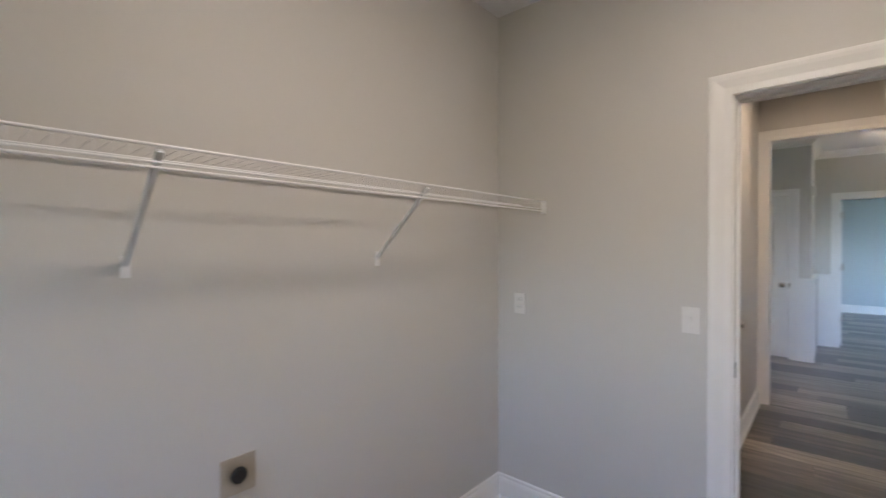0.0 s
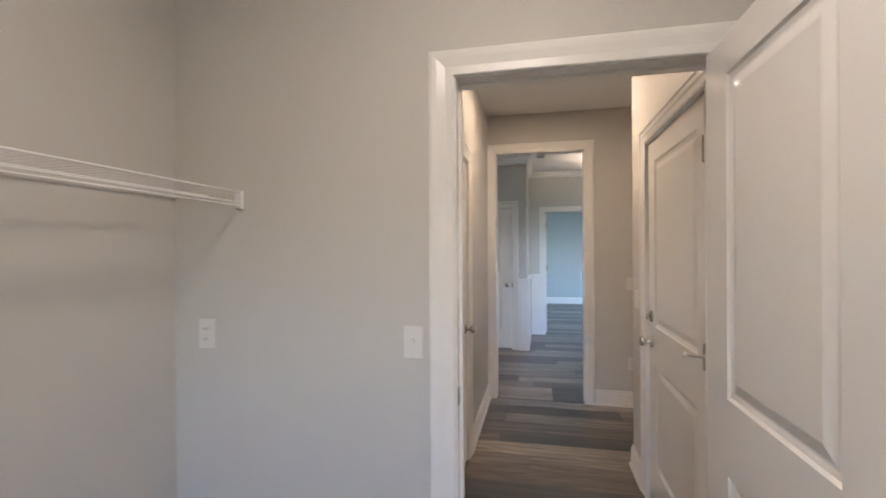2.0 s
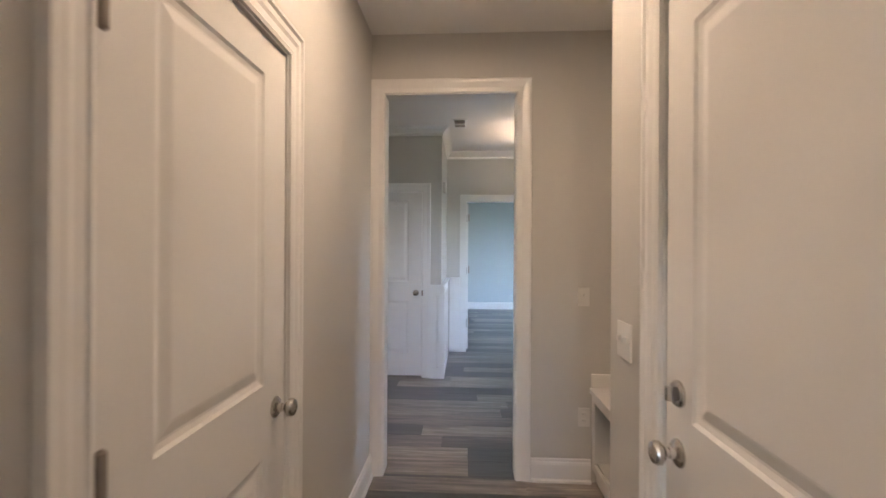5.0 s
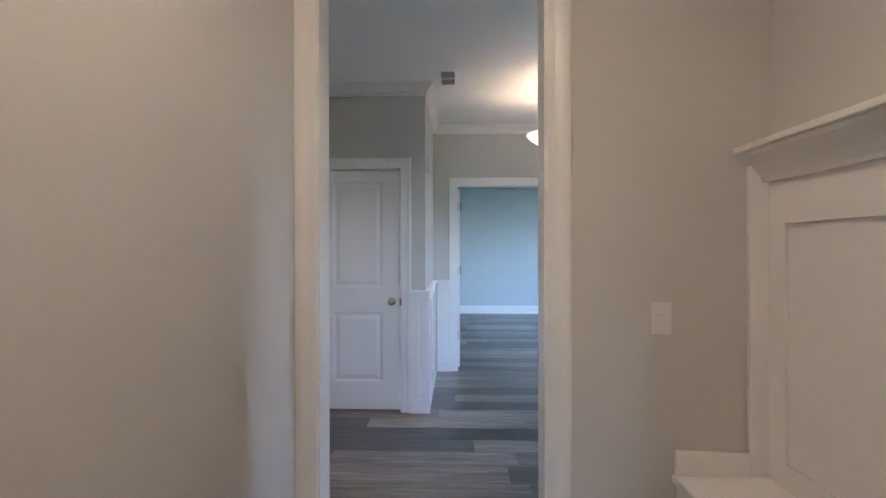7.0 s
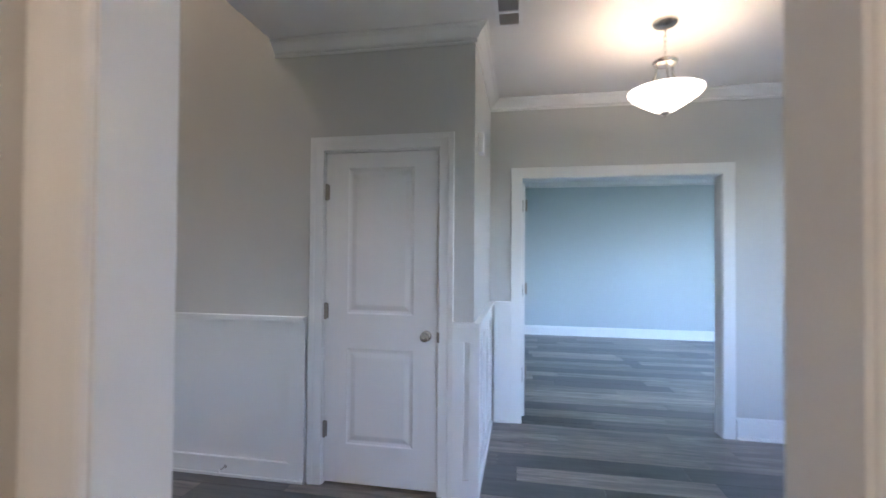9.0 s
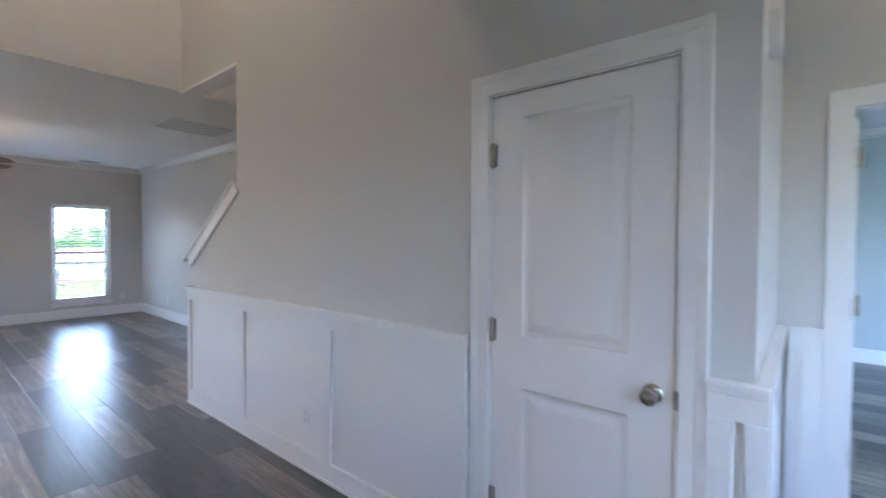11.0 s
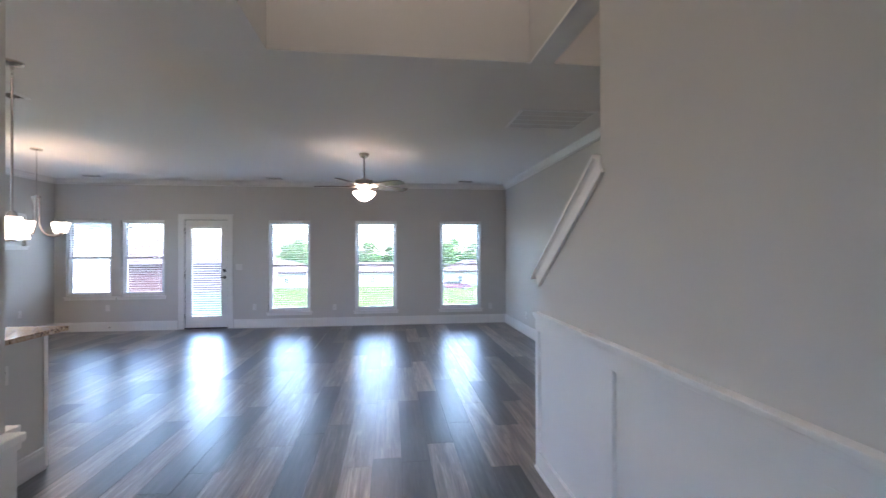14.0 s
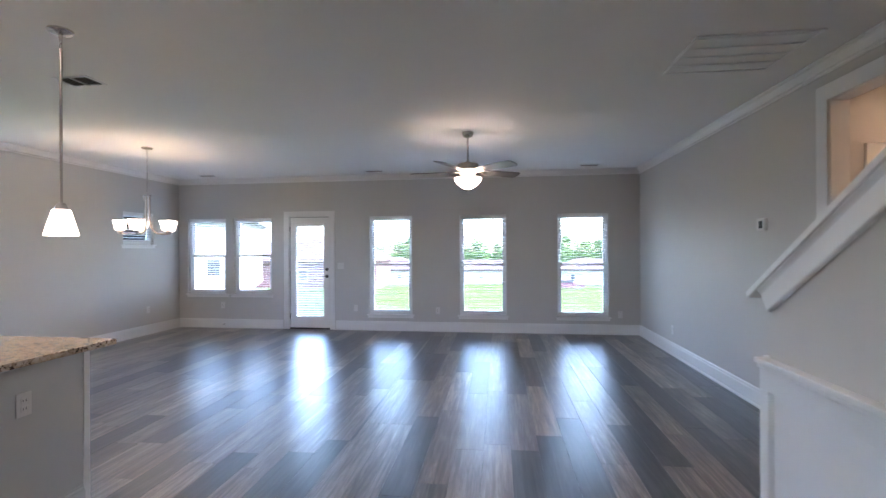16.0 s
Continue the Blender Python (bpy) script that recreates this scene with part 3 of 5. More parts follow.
# ---- doors ----
def panel_face(bm, w, h, y, s, panels):
    """One moulded face of a door leaf, at depth y, looking along s * y."""
    holes = panels
    us = sorted({0, w, *[p[0] for p in holes], *[p[1] for p in holes]})
    vs = sorted({0, h, *[p[2] for p in holes], *[p[3] for p in holes]})
    for i in range(len(us) - 1):
        for j in range(len(vs) - 1):
            cu, cv = (us[i] + us[i + 1]) / 2, (vs[j] + vs[j + 1]) / 2
            if not any(p[0] < cu < p[1] and p[2] < cv < p[3] for p in holes):
                bm.faces.new([bm.verts.new((u, y, v)) for u, v in ((us[i], vs[j]), (us[i + 1], vs[j]), (us[i + 1], vs[j + 1]), (us[i], vs[j + 1]))])
    for u0, u1, v0, v1 in panels:
        prev = None
        for inset, depth in ((0, 0), (0.008, 0.006), (0.02, 0.009), (0.026, 0.009), (0.05, 0.003), (0.056, 0.002)):
            ring = [bm.verts.new((u, y - s * depth, v)) for u, v in ((u0 + inset, v0 + inset), (u1 - inset, v0 + inset), (u1 - inset, v1 - inset), (u0 + inset, v1 - inset))]
            if prev:
                for k in range(4):
                    bm.faces.new((prev[k], prev[(k + 1) % 4], ring[(k + 1) % 4], ring[k]))
            prev = ring
        bm.faces.new(prev)


def leaf_mesh(w, h, t, panels):
    bm = bmesh.new()
    panel_face(bm, w, h, 0, -1, panels)
    panel_face(bm, w, h, t, 1, panels)
    c = [(0, 0), (w, 0), (w, h), (0, h)]
    for k in range(4):
        a, b = c[k], c[(k + 1) % 4]
        bm.faces.new([bm.verts.new(p) for p in ((a[0], 0, a[1]), (b[0], 0, b[1]), (b[0], t, b[1]), (a[0], t, a[1]))])
    bmesh.ops.remove_doubles(bm, verts=bm.verts, dist=1e-5)
    return bm


def knob(parent, x, z, face, s, label="satin nickel door knob"):
    """A round knob with its rose on the face at y = face, standing out along s * y."""
    m = Matrix.Translation((x, face, z)) @ pose(0, 0, 0, -90 * s)
    b = bmesh.new()
    lathe(b, [(0, 0.022), (0.011, 0.022), (0.011, 0.032), (0.019, 0.036), (0.027, 0.044), (0.028, 0.054), (0.024, 0.062), (0.012, 0.067), (0, 0.068)], 28, m)
    k = part("knob", b, NICKEL, parent, label, True)
    b = bmesh.new()
    lathe(b, [(0, 0), (0.033, 0), (0.033, 0.004), (0.028, 0.009), (0.014, 0.012), (0.013, 0.024), (0, 0.024)], 28, m)
    part("rose", b, NICKEL, k, "", True)


def door(name, m, w, h, label, t=0.035, plate=0.024, hinges=(0.22, 1.02, 1.82), knob_z=0.93, hinge_face=-1, knobs=(-1, 1), bolt=None, rail=(0.815, 1.025)):
    """A two-panel moulded door. Its hinge side is at x = 0; its front at y = 0."""
    d = thing(name, m, label, "door", kind="structure")
    e = 0.125 if w > 0.85 else 0.145
    part("leaf", leaf_mesh(w, h, t, [(e, w - e, 0.235, rail[0]), (e, w - e, rail[1], 1.915)]), DOORPAINT, d)
    for z in hinges:
        y = -0.012 if hinge_face < 0 else t + 0.012
        b = bmesh.new()
        lathe(b, [(0, -0.052), (0.004, -0.052), (0.009, -0.047), (0.009, 0.047), (0.004, 0.052), (0, 0.052)], 12, Matrix.Translation((0.009, y, z)))
        box(b, 0.001, 0.024, y - hinge_face * 0.007, y - hinge_face * 0.0115, z - 0.046, z + 0.046)
        if plate > 0.024:
            box(b, 0.012, plate, y - hinge_face * 0.009, y - hinge_face * 0.0125, z - 0.05, z + 0.05, 0.001)
        part("hinge", b, HINGE, d, "dull nickel hinge", True)
    for s in knobs:
        knob(d, w - 0.065, knob_z, 0 if s < 0 else t, s)
    if bolt:
        b = bmesh.new()
        mm = Matrix.Translation((w - 0.065, 0, bolt)) @ pose(0, 0, 0, 90)
        lathe(b, [(0, 0), (0.032, 0), (0.032, 0.005), (0.027, 0.011), (0.012, 0.013), (0, 0.013)], 28, mm)
        bt = part("deadbolt", b, NICKEL, d, "satin nickel deadbolt", True)
        b = bmesh.new()
        box(b, w - 0.071, w - 0.059, -0.032, -0.012, bolt - 0.017, bolt + 0.017, 0.003)
        part("thumb_turn", b, NICKEL, bt)
    b = bmesh.new()
    box(b, w - 0.0005, w + 0.0015, t / 2 - 0.012, t / 2 + 0.012, knob_z - 0.03, knob_z + 0.03)
    part("latch_plate", b, DARKNICKEL, d)
    return d


door("door_1", pose(1.588, 2.788, 0.012, 0, 0, -90), 0.755, 2.02, "white two-panel laundry door standing open into the room", hinge_face=1)
door("door_2", pose(HX0 - 0.004, 3.552, 0.012, 0, 0, 90), 0.749, 2.025, "closed white two-panel hall closet door", hinges=(0.25, 1.02, 1.80), knob_z=0.9, rail=(0.773, 0.991))
door("door_3", pose(HX1 + 0.006, 3.11, 0.012, 0, 0, 90) @ Matrix.Diagonal((1, -1, 1, 1)), 0.915, 2.025, "closed white two-panel entry door with a deadbolt", hinges=(0.25, 1.03, 1.81), knob_z=0.916, bolt=1.057, rail=(0.797, 1.007), plate=0.034)
door("door_4", pose(0.003, CY0 + 0.004, 0.02), 0.706, 2.009, "closed white two-panel under-stair closet door", hinges=(0.32, 1.04, 1.77), knob_z=0.908)
door("door_5", pose(1.222, 9.085, 0.012, 0, 0, 96), 0.76, 2.03, "white two-panel office door folded open inside the room", hinges=(0.385, 1.11, 1.84), knobs=(-1,))
for z in (0.385, 1.11, 1.84):
    setting("trim_hinge", DARKNICKEL, "dull nickel hinge leaf on the office jamb", "hinge", lambda b, z=z: box(b, 1.2, 1.206, 8.99, 9.062, z - 0.05, z + 0.05, 0.001))
setting("trim_strike", DARKNICKEL, "small nickel strike plate on the laundry jamb", "strike plate", lambda b: box(b, 0.809, 0.812, 2.805, 2.845, 0.905, 0.965, 0.001))


setting("trim_strike", HINGE, "small nickel strike plate on the closet door jamb", "strike plate", lambda b: box(b, 0.7095, 0.7255, CY0 - 0.0165, CY0 - 0.006, 0.895, 0.955, 0.001))


def door_stop(m, label):
    """A sprung stop: it stands out along -y."""
    s = thing("door_stop", m, label, "door stop")
    b = bmesh.new()
    lathe(b, [(0, 0), (0.011, 0), (0.011, 0.004), (0.005, 0.006), (0.0045, 0.06), (0, 0.06)], 14, pose(0, 0, 0, 90))
    part("spring", b, DARKNICKEL, s, "", True)
    b = bmesh.new()
    lathe(b, [(0, 0.06), (0.008, 0.06), (0.009, 0.07), (0.006, 0.075), (0, 0.075)], 14, pose(0, 0, 0, 90))
    part("tip", b, PLASTIC, s, "white rubber tip", True)


door_stop(pose(-0.643, CY0 - 0.022, 0.06), "small nickel door stop on the wainscot base")
door_stop(pose(HX1 - 0.012, 3.105, 1.045, 0, 0, -115), "nickel hinge-pin stop on the entry door")
door_stop(pose(WX + 0.018, 1.7, 0.07, 0, 0, 90), "small door stop on the baseboard")


def switch_plate(m, label, toggles=1, outlet=False):
    """A wall plate: x across, z up, front along -y."""
    s = thing("power_outlet" if outlet else "light_switch", m, label, "outlet" if outlet else "switch", "wall plates")
    b = bmesh.new()
    w = 0.07 if toggles == 1 else 0.116
    box(b, -w / 2, w / 2, -0.006, 0, -0.057, 0.057, 0.0025)
    part("plate", b, PLASTIC, s)
    if outlet:
        for z in (-0.02, 0.02):
            b = bmesh.new()
            box(b, -0.016, 0.016, -0.0085, -0.006, z - 0.014, z + 0.014, 0.002)
            r = part("socket", b, PLASTIC, s)
            b = bmesh.new()
            box(b, -0.008, -0.006, -0.0095, -0.008, z - 0.005, z + 0.005)
            box(b, 0.006, 0.008, -0.0095, -0.008, z - 0.005, z + 0.005)
            part("slot", b, DARK, r)
    else:
        for k in range(toggles):
            x = (k - (toggles - 1) / 2) * 0.046
            b = bmesh.new()
            box(b, x - 0.005, x + 0.005, -0.018, -0.005, -0.004, 0.014, 0.002)
            part("toggle", b, PLASTIC, s)
    return s


def facing(x, y, z, out):
    return pose(x, y, z, 0, 0, {"-y": 0, "+x": 90, "+y": 180, "-x": -90}[out])


switch_plate(facing(0.655, FY0, 1.125, "-y"), "white toggle light switch plate beside the laundry doorway")
switch_plate(facing(-0.185, FY0, 1.125, "-y"), "white outlet plate on the laundry wall", outlet=True)
switch_plate(facing(1.91, EY0, 1.125, "-y"), "white toggle light switch plate at the bench niche")
switch_plate(facing(1.915, EY0, 0.395, "-y"), "white outlet plate low at the bench niche", outlet=True)
switch_plate(facing(HX1, 4.3, 1.125, "-x"), "white double toggle switch plate past the entry door", 2)
switch_plate(facing(-1.355, CY0 - 0.006, 0.335, "-y"), "white outlet plate in the wainscot panel", outlet=True)
for y, z in ((8.70, 0.33), (5.665, 0.36), (4.195, 0.39), (1.656, 0.415)):
    switch_plate(facing(WX, y, z, "+x"), "white outlet plate under the windows", outlet=True)
switch_plate(facing(WX, 3.92, 1.14, "+x"), "white double switch plate beside the patio door", 2)
switch_plate(facing(-8.2, LY, 0.42, "+y"), "white outlet plate on the dining wall", outlet=True)
switch_plate(facing(-7.6, RY, 0.33, "-y"), "white outlet plate on the living room wall", outlet=True)


def small_box(name, m, w, h, d, label, category, screen=False):
    s = thing(name, m, label, category)
    b = bmesh.new()
    box(b, -w / 2, w / 2, -d, 0, -h / 2, h / 2, 0.006)
    part("case", b, PLASTIC, s)
    if screen:
        b = bmesh.new()
        box(b, -w * 0.18, w * 0.25, -d - 0.001, -d + 0.001, -h * 0.3, h * 0.3)
        part("screen", b, DARK, s)


small_box("thermostat", facing(-5.55, RY, 1.625, "-y"), 0.12, 0.11, 0.028, "white wall thermostat with a dark display", "thermostat", True)
small_box("door_chime", facing(SX, 7.92, 2.11, "+x"), 0.1, 0.125, 0.036, "white door chime box on the closet end wall", "chime")


def dryer_outlet():
    s = thing("dryer_outlet", facing(LX, 1.317, 0.71, "+x"), "square beige dryer outlet plate with a round black socket", "outlet")
    b = bmesh.new()
    box(b, -0.056, 0.056, -0.006, 0, -0.06, 0.06, 0.002)
    part("plate", b, BEIGEPLATE, s)
    b = bmesh.new()
    lathe(b, [(0, 0), (0.026, 0), (0.026, 0.009), (0.022, 0.012), (0.018, 0.009), (0, 0.009)], 24, pose(0, -0.004, 0, 90))
    part("socket", b, DARK, s, "round black socket", True)


dryer_outlet()


def wire_shelf():
    s = thing("wire_shelf", pose(LX, 0, 1.655), "long white wire shelf on diagonal brackets above the laundry hookups", "shelf")
    y0, y1, d = -0.9, FY0 - 0.004, 0.30
    for nm, x, z, r in (("front_rod", d, 0.017, 0.0038), ("lip_rod", d + 0.002, -0.022, 0.003), ("lip_rod", d + 0.002, -0.034, 0.003), ("middle_rod", d / 2, 0.008, 0.003), ("back_rod", 0.012, 0.008, 0.003)):
        b = bmesh.new()
        tube(b, [(x, y0, z), (x, y1, z)], r, 8)
        part(nm, b, WIRE, s, "", True)
    b = bmesh.new()
    n = 116
    for k in range(n):
        y = y0 + (y1 - y0) * (k + 0.5) / n
        tube(b, [(0.008, y, 0.013), (d - 0.004, y, 0.013), (d + 0.001, y, 0.008), (d + 0.001, y, -0.034)], 0.00045, 5)
    tagged(part("cross_wires", b, WIRE, s), kind="stuff")
    for y in (1.02, 1.90, 0.1):
        b = bmesh.new()
        p, q = Vector((d - 0.004, y, 0.006)), Vector((0.004, y, -0.26))
        u = (q - p).normalized()
        w = Vector((u.z, 0, -u.x)) * 0.006
        a = [b.verts.new(p + w + Vector((0, t, 0))) for t in (-0.007, 0.007)] + [b.verts.new(p - w + Vector((0, t, 0))) for t in (0.007, -0.007)]
        c = [b.verts.new(q + w + Vector((0, t, 0))) for t in (-0.007, 0.007)] + [b.verts.new(q - w + Vector((0, t, 0))) for t in (0.007, -0.007)]
        for k in range(4):
            b.faces.new((a[k], a[(k + 1) % 4], c[(k + 1) % 4], c[k]))
        b.faces.new(a), b.faces.new(c)
        br = part("bracket", b, WIRE, s)
        b = bmesh.new()
        box(b, 0, 0.006, y - 0.012, y + 0.012, -0.295, -0.235, 0.002)
        part("foot", b, WIRE, br)
    b = bmesh.new()
    box(b, d - 0.02, d + 0.008, y1 - 0.012, y1 + 0.003, -0.045, 0.024, 0.003)
    part("end_bracket", b, WIRE, s)


wire_shelf()


# ---- bench niche ----
def hall_bench():
    y0, y1 = 4.445, EY0 - 0.004
    s = thing("hall_bench", pose(0, 0, 0), "built-in white hall tree bench with open cubbies and a panelled back", "bench")
    b = bmesh.new()
    box(b, 1.945, 2.286, y0, y1, 0.545, 0.575, 0.004)
    part("seat", b, TRIM, s)
    b = bmesh.new()
    slab(b, "x", 1.962, 1.98, y0, y1, 0.09, 0.545, [(y0 + 0.05, y0 + 0.37, 0.13, 0.5), (y0 + 0.42, y0 + 0.74, 0.13, 0.5), (y0 + 0.79, y1 - 0.05, 0.13, 0.5)])
    part("front_frame", b, TRIM, s)
    b = bmesh.new()
    box(b, 1.99, 2.286, y0, y1, 0.002, 0.13)
    part("plinth", b, TRIM, s)
    for y in (y0 + 0.02, y0 + 0.395, y0 + 0.765, y1 - 0.02):
        b = bmesh.new()
        box(b, 1.98, 2.286, y - 0.009, y + 0.009, 0.13, 0.545)
        part("divider", b, TRIM, s)
    b = bmesh.new()
    box(b, 1.955, 2.205, y1 - 0.018, y1, 0.576, 0.66, 0.004)
    part("side_splash", b, TRIM, s)
    b = bmesh.new()
    box(b, 2.205, 2.286, y1 - 0.018, y1, 0.576, 1.70, 0.003)
    part("corner_stile", b, TRIM, s)
    b = bmesh.new()
    slab(b, "x", 2.268, 2.287, y0, y1 - 0.019, 0.576, 1.62, [(y0 + 0.04, y0 + 0.33, 0.66, 1.455), (y0 + 0.375, y0 + 0.665, 0.66, 1.455), (y0 + 0.71, y1 - 0.095, 0.66, 1.455)])
    part("back_frame", b, TRIM, s)
    b = bmesh.new()
    box(b, 2.280, 2.288, y0, y1 - 0.019, 0.58, 1.62)
    part("back_panel", b, TRIM, s)
    b = bmesh.new()
    run(b, [(0, 0), (0.02, 0), (0.026, 0.012), (0.06, 0.055), (0.088, 0.085), (0.092, 0.1), (0, 0.1)], (2.268, y0, 1.60), (2.268, y1, 1.60), (-1, 0, 0))
    part("shelf_moulding", b, TRIM, s)
    b = bmesh.new()
    box(b, 2.155, 2.287, y0, y1, 1.701, 1.722, 0.004)
    part("top_shelf", b, TRIM, s)


hall_bench()


# ---- lamps ----
def can_light(x, y, mat, r=0.07, z=H):
    s = thing("recessed_light", pose(x, y, z), "lit recessed ceiling light with a white trim ring, seen cans and added fill alike", "ceiling light", "recessed lights")
    b = bmesh.new()
    lathe(b, [(r, 0.001), (r, -0.006), (r + 0.012, -0.01), (r + 0.03, -0.004), (r + 0.03, 0.001), (r, 0.001)], 32)
    part("trim_ring", b, PLASTIC, s, "", True)
    b = bmesh.new()
    lathe(b, [(0, -0.004), (r, -0.004), (r, 0), (0, 0)], 32)
    part("lens", b, mat, s, "glowing lens")


can_light(1.16, 4.39, CANLIGHT)
can_light(-4.25, 10.1, SIDECAN)
# Three of these four are unseen, added to brighten the kitchen side.
for cx, cy in ((-3.2, 4.28), (-1.6, 4.28), (-1.6, 2.6), (-3.2, 2.6)):
    can_light(cx, cy, KITCHENCAN_FILL)


# Unseen fill lamps, added to brighten the two-storey opening and the stairwell.
can_light(-1.9, 6.7, UPPERFILL, 0.085, UP)
can_light(-1.9, 8.4, UPPERFILL, 0.075, UP)


def disc_light():
    s = thing("ceiling_light", pose(1.0, 1.55, H), "lit flush disc light on the laundry ceiling", "ceiling light")
    b = bmesh.new()
    lathe(b, [(0, 0), (0.165, 0), (0.165, -0.025), (0.15, -0.03), (0, -0.03)], 40)
    part("pan", b, PLASTIC, s, "", True)
    b = bmesh.new()
    lathe(b, [(0, -0.062), (0.05, -0.06), (0.11, -0.05), (0.15, -0.031), (0, -0.0305)], 40)
    part("lens", b, LAUNDRYLIGHT, s, "glowing frosted lens", True)


disc_light()


def chain(bm, z0, z1, r=0.004):
    n = max(2, round((z0 - z1) / 0.03))
    for k in range(n):
        z = z0 - (k + 0.5) * (z0 - z1) / n
        a = k % 2 * math.pi / 2
        pts = [(0.008 * math.cos(q) * math.cos(a), 0.008 * math.cos(q) * math.sin(a), z + 0.019 * math.sin(q)) for q in [2 * math.pi * i / 10 for i in range(11)]]
        tube(bm, pts, 0.0018, 5)


def bowl_pendant():
    s = thing("pendant_lamp", pose(1.99, 7.806, H), "lit alabaster glass bowl pendant on a nickel chain", "pendant lamp")
    b = bmesh.new()
    lathe(b, [(0, 0), (0.066, 0), (0.066, -0.012), (0.058, -0.02), (0.02, -0.026), (0, -0.026)], 32)
    part("canopy", b, NICKEL, s, "", True)
    b = bmesh.new()
    chain(b, -0.026, -0.2)
    part("chain", b, NICKEL, s, "", True)
    b = bmesh.new()
    lathe(b, [(0, -0.2), (0.012, -0.2), (0.02, -0.212), (0.06, -0.222), (0.067, -0.232), (0.06, -0.246), (0.02, -0.25), (0, -0.25)], 32)
    part("hub", b, NICKEL, s, "", True)
    for k in range(3):
        a = 2 * math.pi * k / 3 + 0.4
        b = bmesh.new()
        tube(b, [(r * math.cos(a), r * math.sin(a), z) for r, z in ((0.045, -0.245), (0.052, -0.29), (0.07, -0.33), (0.1, -0.365))], 0.005, 8)
        part("arm", b, NICKEL, s, "", True)
    b = bmesh.new()
    lathe(b, [(0.012, -0.52), (0.06, -0.508), (0.13, -0.465), (0.185, -0.425), (0.2, -0.405), (0.2, -0.398), (0.192, -0.398), (0.18, -0.418), (0.125, -0.457), (0.058, -0.5), (0.012, -0.512)], 48)
    part("glass_bowl", b, SHADE_BOWL, s, "glowing cream glass bowl", True)
    for k in range(3):
        b = bmesh.new()
        a = 2 * math.pi * k / 3 + 1.4
        lathe(b, [(0, -0.42 - 0.026), (0.026 * 0.7, -0.42 - 0.026 * 0.7), (0.026, -0.42), (0.026 * 0.7, -0.42 + 0.026 * 0.7), (0, -0.42 + 0.026)], 12, Matrix.Translation((0.07 * math.cos(a), 0.07 * math.sin(a), 0)))
        part("bulb", b, BOWLBULB, s, "lit bulb", True)
    b = bmesh.new()
    lathe(b, [(0, -0.515), (0.022, -0.518), (0.022, -0.526), (0.01, -0.534), (0.012, -0.542), (0, -0.55)], 20)
    part("finial", b, DARKNICKEL, s, "", True)


bowl_pendant()


def island_pendant():
    s = thing("pendant_lamp", pose(-3.69, 4.13, H, 0, 0, 3), "lit tapered white glass pendant on a long nickel rod", "pendant lamp")
    b = bmesh.new()
    lathe(b, [(0, 0), (0.064, 0), (0.064, -0.01), (0.058, -0.016), (0.045, -0.018), (0.02, -0.026), (0, -0.026)], 32)
    part("canopy", b, NICKEL, s, "", True)
    b = bmesh.new()
    tube(b, [(0, 0, -0.02), (0, 0, -0.05)], 0.011, 12)
    chain(b, -0.05, -0.11)
    part("swivel", b, NICKEL, s, "", True)
    b = bmesh.new()
    tube(b, [(0, 0, -0.11), (0, 0, -1.03)], 0.0075, 12)
    part("rod", b, DARKNICKEL, s, "dull nickel rod", True)
    b = bmesh.new()
    lathe(b, [(0, -1.03), (0.018, -1.03), (0.03, -1.052), (0.034, -1.075), (0, -1.075)], 24)
    part("socket_cup", b, DARKNICKEL, s, "", True)
    b = bmesh.new()
    lathe(b, [(0.03, -1.07), (0.056, -1.07), (0.064, -1.078), (0.116, -1.223), (0.111, -1.223), (0.059, -1.083), (0.03, -1.076)], 4)
    part("shade", b, SHADE_WARM, s, "glowing white glass shade")


island_pendant()


